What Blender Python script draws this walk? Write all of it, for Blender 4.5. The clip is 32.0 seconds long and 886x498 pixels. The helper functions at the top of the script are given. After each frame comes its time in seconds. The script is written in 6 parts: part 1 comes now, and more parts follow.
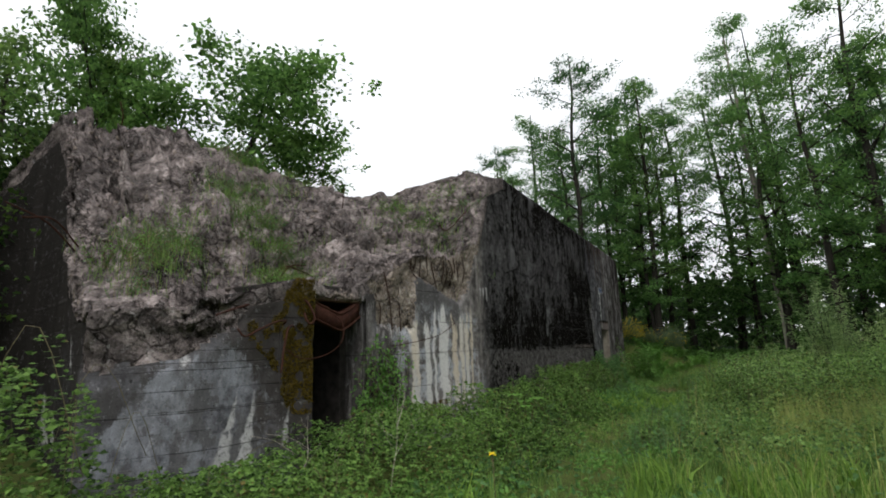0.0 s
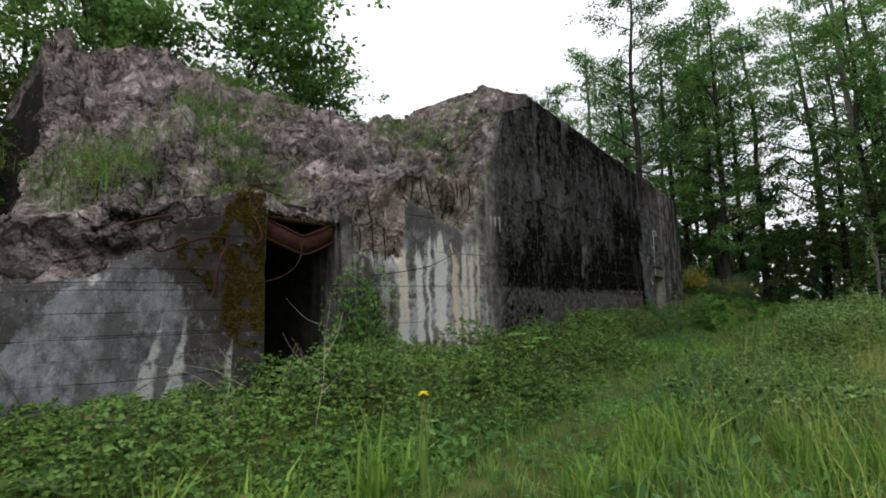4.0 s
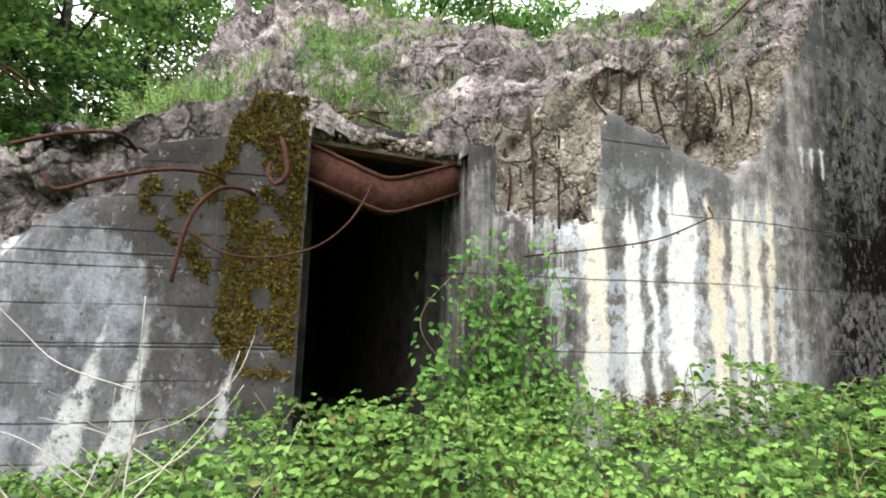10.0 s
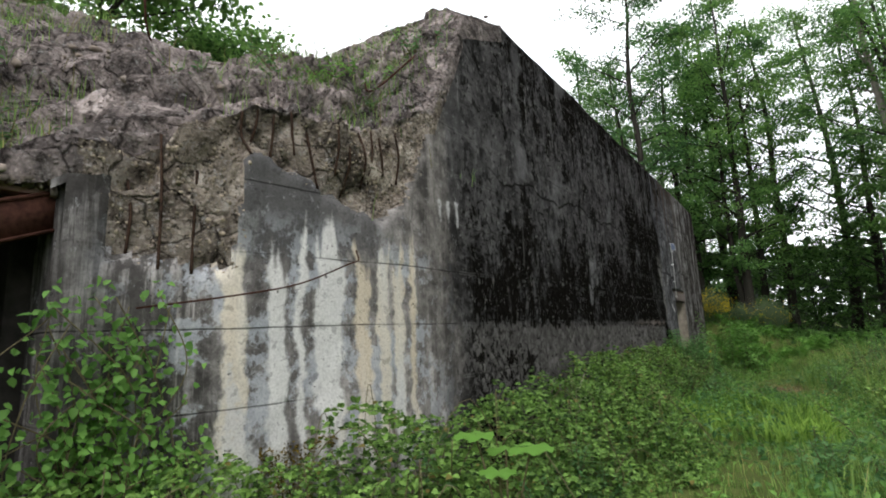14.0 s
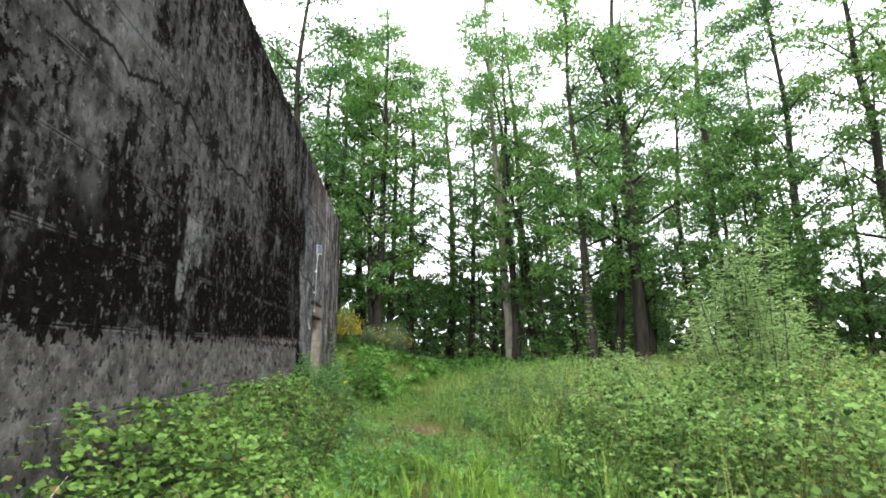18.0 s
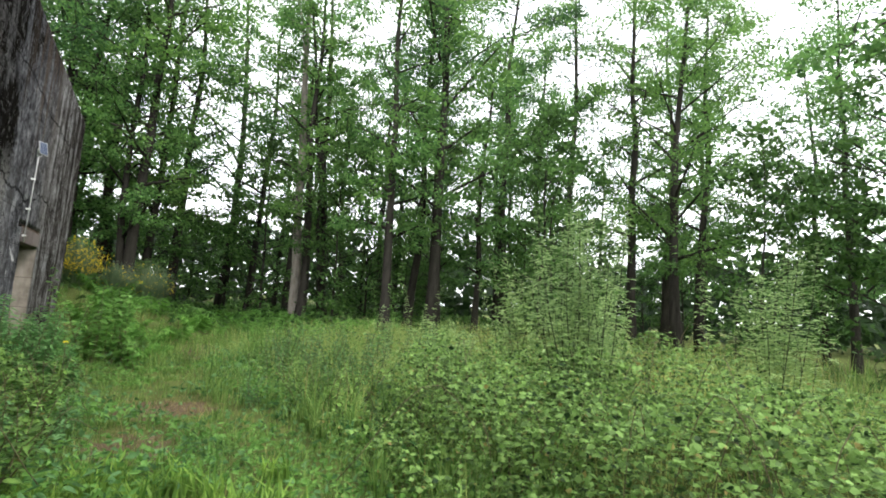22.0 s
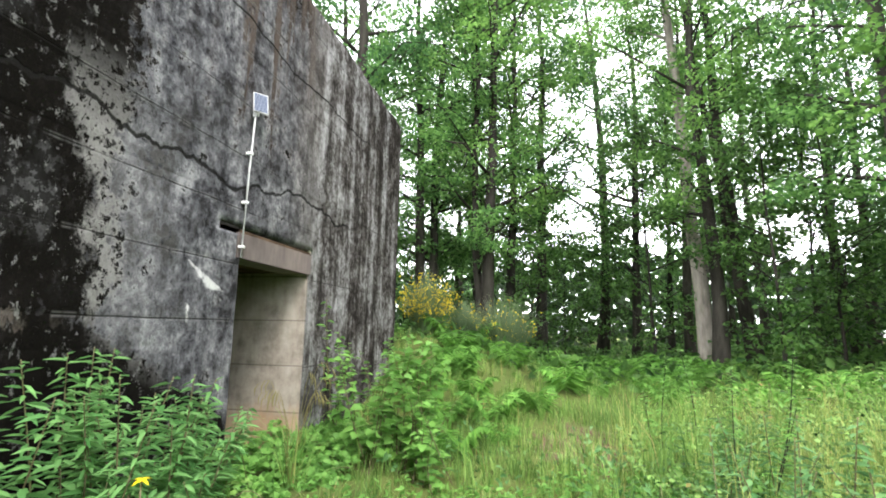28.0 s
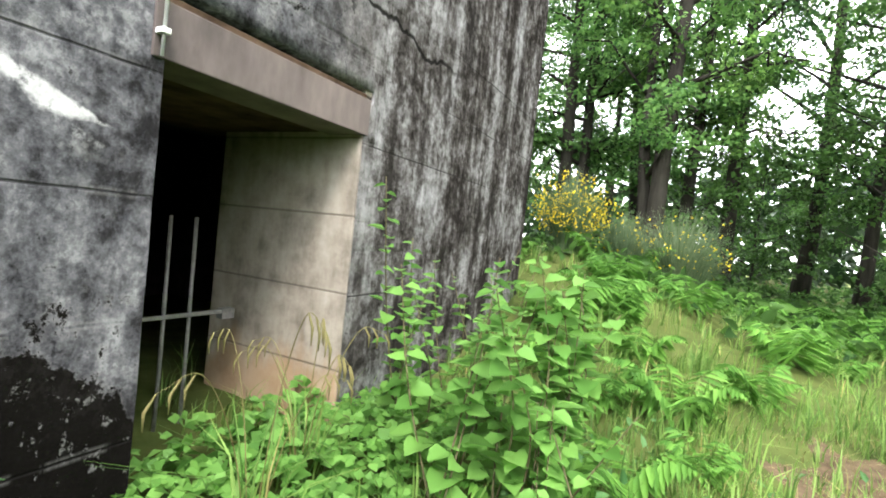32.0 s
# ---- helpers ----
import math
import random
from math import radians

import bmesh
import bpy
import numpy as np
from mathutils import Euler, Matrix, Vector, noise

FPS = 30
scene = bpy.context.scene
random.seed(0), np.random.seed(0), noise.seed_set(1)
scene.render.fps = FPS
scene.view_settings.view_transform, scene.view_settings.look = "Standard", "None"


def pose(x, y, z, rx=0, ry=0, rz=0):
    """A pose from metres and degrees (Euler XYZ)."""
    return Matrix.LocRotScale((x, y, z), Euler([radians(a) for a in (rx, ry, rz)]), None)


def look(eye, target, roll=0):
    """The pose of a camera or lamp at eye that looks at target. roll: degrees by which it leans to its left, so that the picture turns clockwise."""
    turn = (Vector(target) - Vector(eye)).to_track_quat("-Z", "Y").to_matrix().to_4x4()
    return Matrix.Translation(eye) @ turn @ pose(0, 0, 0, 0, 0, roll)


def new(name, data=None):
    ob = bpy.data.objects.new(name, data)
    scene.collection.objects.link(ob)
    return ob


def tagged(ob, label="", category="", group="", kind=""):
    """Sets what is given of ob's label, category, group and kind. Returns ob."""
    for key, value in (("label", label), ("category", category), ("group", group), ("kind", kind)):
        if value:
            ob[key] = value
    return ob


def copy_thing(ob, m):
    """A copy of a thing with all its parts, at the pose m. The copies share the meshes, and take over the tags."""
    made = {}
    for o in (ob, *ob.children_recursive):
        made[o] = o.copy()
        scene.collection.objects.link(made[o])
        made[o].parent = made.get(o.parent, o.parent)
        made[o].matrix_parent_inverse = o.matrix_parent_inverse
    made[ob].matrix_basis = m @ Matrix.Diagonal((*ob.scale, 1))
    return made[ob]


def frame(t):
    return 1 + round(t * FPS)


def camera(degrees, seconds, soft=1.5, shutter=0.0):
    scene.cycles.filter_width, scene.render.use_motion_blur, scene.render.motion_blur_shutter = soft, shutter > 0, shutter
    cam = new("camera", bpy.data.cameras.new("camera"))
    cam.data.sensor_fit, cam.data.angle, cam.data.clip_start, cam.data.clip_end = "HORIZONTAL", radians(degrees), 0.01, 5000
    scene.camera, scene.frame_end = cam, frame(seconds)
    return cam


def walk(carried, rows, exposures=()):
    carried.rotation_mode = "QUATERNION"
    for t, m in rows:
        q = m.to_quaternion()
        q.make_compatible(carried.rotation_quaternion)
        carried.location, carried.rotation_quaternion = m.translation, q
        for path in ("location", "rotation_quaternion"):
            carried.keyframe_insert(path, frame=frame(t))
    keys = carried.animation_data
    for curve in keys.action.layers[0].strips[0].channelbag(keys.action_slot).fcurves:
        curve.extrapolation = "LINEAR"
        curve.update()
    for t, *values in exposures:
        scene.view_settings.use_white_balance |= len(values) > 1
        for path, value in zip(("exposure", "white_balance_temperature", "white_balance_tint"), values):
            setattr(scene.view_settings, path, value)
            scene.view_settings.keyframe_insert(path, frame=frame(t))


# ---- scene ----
cam = camera(83.7, 32.0, soft=1.9)
PATH = [
    (0, (4.045, -4.908, 1.604), (3.107, -3.185, 1.995), -2.0),
    (0.5, (3.900, -4.375, 1.527), (2.875, -2.720, 1.986), -3.8),
    (1, (3.841, -4.183, 1.519), (2.746, -2.572, 1.972), -3.6),
    (1.5, (3.964, -3.919, 1.478), (2.762, -2.390, 1.943), -2.6),
    (2, (4.020, -3.752, 1.515), (2.763, -2.280, 2.018), -3.5),
    (2.5, (3.968, -3.744, 1.538), (2.651, -2.344, 2.090), -5.2),
    (3, (3.997, -3.715, 1.528), (2.681, -2.299, 2.043), -4.4),
    (3.5, (4.086, -3.554, 1.423), (2.861, -2.021, 1.806), -3.0),
    (4, (4.227, -3.258, 1.233), (3.061, -1.649, 1.462), -1.5),
    (4.5, (4.109, -2.892, 1.168), (2.854, -1.345, 1.348), -0.6),
    (6.5, (3.345, -1.790, 1.154), (1.985, -0.344, 1.399), -3.0),
    (7, (2.971, -1.526, 1.116), (1.578, -0.112, 1.357), -4.6),
    (7.5, (2.800, -1.270, 1.200), (1.382, 0.118, 1.451), -3.2),
    (8, (2.600, -0.980, 1.330), (1.146, 0.371, 1.581), -1.7),
    (8.5, (2.480, -0.700, 1.350), (0.898, 0.484, 1.659), -0.3),
    (9, (2.482, -0.421, 1.380), (0.773, 0.574, 1.682), 0.5),
    (9.5, (2.446, -0.411, 1.334), (0.669, 0.473, 1.581), 0.5),
    (10, (2.411, -0.443, 1.305), (0.610, 0.396, 1.532), 1.9),
    (10.5, (2.405, -0.439, 1.310), (0.596, 0.387, 1.520), 1.8),
    (11, (2.427, -0.418, 1.318), (0.603, 0.385, 1.486), 1.3),
    (11.5, (2.405, -0.419, 1.278), (0.575, 0.372, 1.436), 1.0),
    (12, (2.385, -0.451, 1.343), (0.553, 0.321, 1.569), -1.2),
    (12.5, (2.391, -0.428, 1.434), (0.572, 0.348, 1.735), -2.2),
    (13, (2.459, -0.432, 1.526), (0.715, 0.441, 1.970), -1.2),
    (13.5, (2.581, -0.116, 1.584), (1.106, 1.144, 2.068), -3.1),
    (14, (2.713, 0.145, 1.425), (1.583, 1.759, 1.767), -2.5),
    (14.5, (2.895, 0.365, 1.410), (2.069, 2.175, 1.611), -2.8),
    (15, (2.619, 0.741, 1.544), (2.199, 2.694, 1.641), 1.5),
    (15.5, (2.402, 1.064, 1.657), (2.043, 3.023, 1.841), 3.1),
    (17.5, (1.759, 3.344, 1.361), (1.911, 5.306, 1.720), 0.2),
    (18, (1.809, 3.857, 1.414), (2.004, 5.810, 1.799), -0.3),
    (18.5, (1.813, 4.354, 1.404), (2.004, 6.300, 1.822), -1.2),
    (19, (1.753, 4.623, 1.402), (1.891, 6.565, 1.857), -3.5),
    (19.5, (1.770, 5.053, 1.445), (1.982, 6.999, 1.852), -2.9),
    (20, (1.763, 5.294, 1.426), (2.111, 7.225, 1.815), -1.3),
    (20.5, (1.685, 5.645, 1.304), (2.201, 7.543, 1.668), 1.7),
    (21, (1.647, 5.342, 1.430), (2.401, 7.177, 1.680), 2.9),
    (21.5, (1.545, 4.892, 1.465), (2.499, 6.621, 1.782), -1.4),
    (22, (1.734, 5.366, 1.547), (2.745, 7.076, 1.778), 3.9),
    (22.5, (2.051, 6.425, 1.608), (2.804, 8.265, 1.826), 3.5),
    (23, (2.468, 7.242, 1.774), (2.823, 9.195, 2.014), 3.6),
    (23.5, (2.811, 7.546, 1.648), (2.881, 9.525, 1.932), 3.2),
    (24, (3.285, 7.716, 1.789), (3.204, 9.694, 2.072), 4.6),
    (24.5, (3.144, 8.206, 1.690), (3.044, 10.181, 1.989), 2.2),
    (25, (3.094, 8.583, 1.697), (2.866, 10.551, 1.975), 1.7),
    (25.5, (3.072, 9.250, 1.662), (2.757, 11.204, 1.947), 0.8),
    (27.5, (2.743, 10.700, 1.518), (2.302, 12.618, 1.877), 0.4),
    (28, (2.753, 11.241, 1.471), (2.351, 13.173, 1.798), 1.0),
    (28.5, (2.626, 11.590, 1.460), (2.100, 13.507, 1.683), 3.3),
    (29, (2.303, 11.956, 1.515), (1.622, 13.822, 1.742), 3.8),
    (29.5, (2.231, 12.484, 1.396), (1.320, 14.252, 1.609), 2.3),
    (30, (1.911, 12.859, 1.452), (1.030, 14.642, 1.663), 1.5),
    (30.5, (1.913, 13.221, 1.451), (1.035, 15.011, 1.603), 3.6),
    (31, (1.846, 13.626, 1.454), (0.965, 15.417, 1.591), 4.6),
    (31.5, (1.870, 13.904, 1.490), (0.985, 15.698, 1.511), 6.0),
    (32, (2.025, 14.006, 1.505), (1.113, 15.785, 1.446), 6.0),
]
EXPOSURES = [(0, -0.5), (1, -0.8), (2, -0.85), (3, -1.13), (3.6, -0.85), (4.5, 0.07), (7, 0.96), (8, 1.19), (9, 1.06), (10, 1.34), (11, 1.44), (12, 1.39), (13, 1.29), (14, 0.14), (15, 1.22), (18, 1.2), (19, 1.24), (20, 1.29), (21, 1.14), (22, 0.92), (23, 1.14), (24, 1.49), (25, 1.54), (28, 1.85), (29, 1.95), (30, 2.2), (31, 2.08), (32, 2.18)]
walk(cam, [(t, look(e, a, r)) for t, e, a, r in PATH], EXPOSURES)

# ---- daylight: bright overcast sky, weak wide sun ----
world = bpy.data.worlds.new("world")
scene.world = world
world.use_nodes = True
wn = world.node_tree.nodes
wl = world.node_tree.links
wn.clear()
w_out = wn.new("ShaderNodeOutputWorld")
w_bg = wn.new("ShaderNodeBackground")
w_sky = wn.new("ShaderNodeTexSky")
w_sky.sky_type = 'NISHITA'
w_sky.sun_disc = False
w_sky.sun_elevation = radians(52)
w_sky.sun_rotation = radians(200)
w_sky.dust_density = 3.0
w_hsv = wn.new("ShaderNodeHueSaturation")
w_hsv.inputs["Saturation"].default_value = 0.22
w_hsv.inputs["Value"].default_value = 3.6
w_bg.inputs["Strength"].default_value = 0.15
wl.new(w_sky.outputs[0], w_hsv.inputs["Color"])
# a broken cloud cover, white with a few thin bluish gaps
w_noise = wn.new("ShaderNodeTexNoise")
w_noise.inputs["Scale"].default_value = 2.6
w_noise.inputs["Detail"].default_value = 7.0
w_noise.inputs["Roughness"].default_value = 0.6
w_cover = wn.new("ShaderNodeMapRange")
w_cover.inputs[1].default_value, w_cover.inputs[2].default_value = 0.36, 0.56
w_cover.inputs[3].default_value, w_cover.inputs[4].default_value = 0.45, 0.88
w_mix = wn.new("ShaderNodeMix")
w_mix.data_type = 'RGBA'
w_mix.inputs[7].default_value = (11.6, 11.8, 12.2, 1.0)
wl.new(w_noise.outputs[0], w_cover.inputs[0])
wl.new(w_cover.outputs[0], w_mix.inputs[0])
wl.new(w_hsv.outputs[0], w_mix.inputs[6])
wl.new(w_mix.outputs[2], w_bg.inputs["Color"])
wl.new(w_bg.outputs[0], w_out.inputs["Surface"])
sun = new("sun", bpy.data.lights.new("sun", 'SUN'))
sun.data.energy = 1.1
sun.data.angle = radians(14)
sun.data.color = (1.0, 0.96, 0.9)
# the sun stands to the south-east of the wall, high up
sun.matrix_world = look((6, -4, 12), (0, 4, 0))

# ---- materials ----
def node_mat(name):
    m = bpy.data.materials.new(name)
    m.use_nodes = True
    m.node_tree.nodes.clear()
    return m, m.node_tree.nodes, m.node_tree.links


def put(nodes, kind, **values):
    n = nodes.new(kind)
    for key, value in values.items():
        n.inputs[key].default_value = value
    return n


def ramp(nodes, links, src, stops):
    r = nodes.new("ShaderNodeValToRGB")
    el = r.color_ramp.elements
    while len(el) < len(stops):
        el.new(0.5)
    for e, (p, c) in zip(el, stops):
        e.position = p
        e.color = (*c, 1) if isinstance(c, tuple) else (c, c, c, 1)
    links.new(src, r.inputs[0])
    return r.outputs[0]


def blend(nodes, links, fac, a, b, kind='MIX'):
    n = nodes.new("ShaderNodeMix")
    n.data_type, n.blend_type = 'RGBA', kind
    for sock, v in ((n.inputs[0], fac), (n.inputs[6], a), (n.inputs[7], b)):
        if isinstance(v, tuple):
            sock.default_value = (*v, 1)
        elif isinstance(v, (int, float)):
            sock.default_value = v
        else:
            links.new(v, sock)
    return n.outputs[2]


def calc(nodes, links, op, a, b=0.0, clamp=False):
    n = nodes.new("ShaderNodeMath")
    n.operation, n.use_clamp = op, clamp
    for sock, v in zip(n.inputs, (a, b)):
        if isinstance(v, (int, float)):
            sock.default_value = v
        else:
            links.new(v, sock)
    return n.outputs[0]


def coords(nodes, links, scale=(1, 1, 1)):
    """World-size coordinates, stretched by scale."""
    g = nodes.new("ShaderNodeNewGeometry")
    mp = nodes.new("ShaderNodeMapping")
    mp.inputs["Scale"].default_value = scale
    links.new(g.outputs["Position"], mp.inputs["Vector"])
    return mp.outputs[0]


def noise_of(nodes, links, vec, scale, detail=6.0, rough=0.6, out=0):
    n = put(nodes, "ShaderNodeTexNoise", Scale=scale, Detail=detail, Roughness=rough)
    links.new(vec, n.inputs["Vector"])
    return n.outputs[out]


def finish(m, nodes, links, colour, roughness=0.9, bump=None, strength=0.4, distance=0.02, metallic=0.0):
    out = nodes.new("ShaderNodeOutputMaterial")
    b = put(nodes, "ShaderNodeBsdfPrincipled", Metallic=metallic)
    b.inputs["Specular IOR Level"].default_value = 0.05 if isinstance(roughness, float) and roughness > 0.8 else 0.4
    for sock, v in ((b.inputs["Base Color"], colour), (b.inputs["Roughness"], roughness)):
        if isinstance(v, tuple):
            sock.default_value = (*v, 1)
        elif isinstance(v, (int, float)):
            sock.default_value = v
        else:
            links.new(v, sock)
    if bump is not None:
        bn = put(nodes, "ShaderNodeBump", Strength=strength, Distance=distance)
        links.new(bump, bn.inputs["Height"])
        links.new(bn.outputs[0], b.inputs["Normal"])
    links.new(b.outputs[0], out.inputs[0])
    return m


def leaf_mat(name, dark, light, translucent=0.35, gloss=0.5, dry=None):
    """Leaf, each one of its own shade, letting some light through."""
    if dark[1] > dark[0] * 1.3:
        dark, light = (dark[0], dark[1], dark[2] * 2.05), (light[0], light[1], light[2] * 2.05)
    m, n, l = node_mat(name)
    g = n.new("ShaderNodeNewGeometry")
    stops = [(0.0, dark), (0.75, light)] + ([(0.97, light), (0.985, dry)] if dry else [])
    col = ramp(n, l, g.outputs["Random Per Island"], stops)
    vec = coords(n, l)
    big = noise_of(n, l, vec, 0.7, 2.0)
    col = blend(n, l, 0.6, col, ramp(n, l, big, [(0.3, (0.55, 0.6, 0.5)), (0.7, (1.25, 1.2, 1.0))]), 'MULTIPLY')
    p = put(n, "ShaderNodeBsdfPrincipled", Roughness=gloss)
    p.inputs["Specular IOR Level"].default_value = 0.12
    t = n.new("ShaderNodeBsdfTranslucent")
    hs = put(n, "ShaderNodeHueSaturation", Saturation=0.95, Value=1.5)
    l.new(col, p.inputs["Base Color"])
    l.new(col, hs.inputs["Color"])
    l.new(hs.outputs[0], t.inputs["Color"])
    mx = put(n, "ShaderNodeMixShader", Fac=translucent)
    out = n.new("ShaderNodeOutputMaterial")
    l.new(p.outputs[0], mx.inputs[1])
    l.new(t.outputs[0], mx.inputs[2])
    l.new(mx.outputs[0], out.inputs[0])
    return m


def plain_mat(name, a, b, scale=20.0, roughness=0.85, strength=0.3, distance=0.01, metallic=0.0, stretch=(1, 1, 1), low=0.35, high=0.65):
    """Two colours mixed by grain at two scales, with relief."""
    m, n, l = node_mat(name)
    vec = coords(n, l, stretch)
    f = noise_of(n, l, vec, scale, 8.0)
    g = noise_of(n, l, vec, scale * 0.12, 3.0)
    k = calc(n, l, 'ADD', calc(n, l, 'MULTIPLY', f, 0.6), calc(n, l, 'MULTIPLY', g, 0.4))
    col = ramp(n, l, k, [(low, a), (high, b)])
    return finish(m, n, l, col, roughness, f, strength, distance, metallic)


def rise(n, l, src, a, b):
    """0 at a, 1 at b, straight between."""
    m = put(n, "ShaderNodeMapRange")
    m.inputs[1].default_value, m.inputs[2].default_value = a, b
    l.new(src, m.inputs[0])
    return m.outputs[0]


def concrete(name):
    """Old cast concrete: grey by the openings, dark with algae along the long wall, with run-off, flakes and lime."""
    m, n, l = node_mat(name)
    vec = coords(n, l)
    sep = n.new("ShaderNodeSeparateXYZ")
    l.new(vec, sep.inputs[0])
    x, y, z = sep.outputs[0], sep.outputs[1], sep.outputs[2]

    def mul(*a):
        out = a[0]
        for b in a[1:]:
            out = calc(n, l, 'MULTIPLY', out, b)
        return out

    def add(*a):
        out = a[0]
        for b in a[1:]:
            out = calc(n, l, 'ADD', out, b)
        return out

    def top_of(*a):
        out = a[0]
        for b in a[1:]:
            out = calc(n, l, 'MAXIMUM', out, b)
        return out

    def centred(src, k):
        return mul(calc(n, l, 'SUBTRACT', src, 0.5), k)

    def up(src, a, b):
        return rise(n, l, src, a, b)

    run = coords(n, l, (1.0, 1.0, 0.07))
    fine = noise_of(n, l, vec, 60.0, 8.0, 0.7)
    mid = noise_of(n, l, vec, 6.5, 7.0, 0.68)
    big = noise_of(n, l, vec, 1.1, 5.0, 0.6)
    streak = noise_of(n, l, run, 3.6, 6.0, 0.66)
    streak2 = noise_of(n, l, run, 13.0, 5.0, 0.65)
    patchy = noise_of(n, l, coords(n, l, (1, 1, 0.85)), 2.4, 8.0, 0.74)
    chip = noise_of(n, l, coords(n, l, (1, 1, 0.95)), 13.0, 6.0, 0.70)

    # ground tone along the walls
    yw = add(y, centred(big, 1.2), centred(patchy, 1.4), centred(streak, 0.5))
    base = ramp(n, l, mul(add(yw, 4.0), 0.04),
                [(0.0, (0.185, 0.19, 0.215)), (0.15, (0.175, 0.175, 0.19)), (0.21, (0.185, 0.175, 0.17)), (0.322, (0.20, 0.185, 0.175)), (0.333, (0.055, 0.053, 0.053)),
                 (0.56, (0.050, 0.047, 0.048)), (0.695, (0.058, 0.054, 0.054)), (0.715, (0.085, 0.086, 0.094)), (0.80, (0.128, 0.122, 0.122)), (0.835, (0.105, 0.096, 0.090)), (0.96, (0.085, 0.074, 0.068))])
    vary = ramp(n, l, add(mul(mid, 0.4), mul(streak, 0.6)), [(0.39, 0.30), (0.47, 0.72), (0.53, 1.15), (0.60, 2.0)])
    long_side = up(y, 4.0, 4.6)
    calm = ramp(n, l, add(mul(mid, 0.5), mul(patchy, 0.5)), [(0.40, 0.30), (0.485, 0.75), (0.54, 1.25), (0.62, 2.1)])
    vary = blend(n, l, mul(long_side, 0.93), vary, calm)
    block_side = up(y, 0.4, 0.0)
    vary = blend(n, l, mul(block_side, 0.85), vary, ramp(n, l, add(mul(mid, 0.35), mul(patchy, 0.65)), [(0.41, 0.35), (0.47, 0.75), (0.52, 1.15), (0.58, 1.8)]))
    base = blend(n, l, 1.0, base, vary, 'MULTIPLY')
    # paler foot of the long wall under a level edge
    zf = add(z, centred(mid, 0.35), centred(streak2, 0.25))
    foot = mul(up(zf, 1.56, 1.47), long_side, up(y, 14.0, 13.6))
    foot_tone = ramp(n, l, add(mul(mid, 0.4), mul(patchy, 0.45), mul(streak2, 0.15)), [(0.36, (0.022, 0.020, 0.019)), (0.48, (0.075, 0.071, 0.068)), (0.62, (0.17, 0.162, 0.155))])
    base = blend(n, l, mul(foot, 0.9), base, foot_tone)
    # black algae, flaking: a level band, a tall patch, a wedge running down to the doorway, drips from the roof edge
    rag = add(centred(patchy, 3.0), centred(big, 2.6), centred(chip, 1.7))
    band = mul(up(zf, 1.42, 1.56), up(z, 3.25, 2.15), long_side, up(y, 14.0, 13.6))
    tall = mul(up(y, 10.3, 11.2), up(y, 14.1, 13.6), up(z, 5.0, 3.4), up(zf, 1.35, 1.5))
    zw = add(z, mul(calc(n, l, 'SUBTRACT', y, 13.5), 0.56))
    wedge = mul(up(y, 13.2, 13.5), up(y, 15.32, 15.2), up(zw, 1.74, 1.40))
    drip = mul(up(add(z, centred(streak, 9.0)), 4.2, 5.3), up(y, 5.0, 6.0), 0.85)
    low_front = mul(up(y, 3.9, 4.4), up(z, 1.8, 1.2), up(y, 6.2, 5.2), 0.6)
    field = add(top_of(mul(band, 0.80), mul(tall, 1.12), mul(wedge, 2.1), drip, low_front), mul(foot, up(zw, 1.3, 1.6), -0.4))
    black = mul(up(add(field, rag), 0.46, 0.53), long_side)
    base = blend(n, l, mul(black, 0.97), base, blend(n, l, mid, (0.004, 0.0035, 0.003), (0.010, 0.0085, 0.0075)))
    blot = mul(up(noise_of(n, l, coords(n, l, (1, 1, 0.75)), 3.4, 6.0, 0.62), 0.555, 0.575), long_side, up(y, 16.2, 14.5), up(zf, 1.45, 1.7))
    base = blend(n, l, mul(blot, 0.9), base, (0.0065, 0.006, 0.0055))
    wash = mul(up(noise_of(n, l, coords(n, l, (1, 1, 0.5)), 1.5, 6.0, 0.6), 0.53, 0.60), long_side, up(zf, 1.45, 1.6))
    base = blend(n, l, mul(wash, 0.45), base, blend(n, l, mid, (0.075, 0.073, 0.074), (0.16, 0.157, 0.158)))
    # loose dark freckles over the whole long side, pale chips where the skin has come off
    freck = mul(up(add(chip, mul(field, 0.10)), 0.56, 0.59), long_side, up(y, 17.5, 16.5))
    base = blend(n, l, mul(freck, 0.8), base, (0.005, 0.0045, 0.004))
    chips = noise_of(n, l, coords(n, l, (1, 1, 0.8)), 11.0, 6.0, 0.78)
    flake = mul(up(chips, 0.585, 0.61), long_side, up(y, 17.5, 15.5))
    base = blend(n, l, mul(flake, 0.6), base, blend(n, l, mid, (0.10, 0.098, 0.095), (0.24, 0.235, 0.23)))
    smear = mul(up(noise_of(n, l, coords(n, l, (1, 0.5, 0.35)), 2.2, 5.0, 0.62), 0.56, 0.64), up(z, 2.0, 2.6), long_side, up(y, 15.5, 13.5))
    base = blend(n, l, mul(smear, 0.4), base, (0.17, 0.168, 0.172))
    pale_run = mul(up(streak2, 0.62, 0.70), up(big, 0.42, 0.55), up(y, 8.0, 4.2))
    base = blend(n, l, mul(pale_run, 0.42), base, (0.34, 0.33, 0.32))
    ledge = mul(up(calc(n, l, 'ABSOLUTE', calc(n, l, 'SUBTRACT', zf, 1.5)), 0.045, 0.015), up(y, 10.6, 11.3), up(y, 13.7, 13.2), up(patchy, 0.42, 0.5))
    base = blend(n, l, mul(ledge, 0.32), base, blend(n, l, chip, (0.22, 0.15, 0.10), (0.33, 0.32, 0.31)))
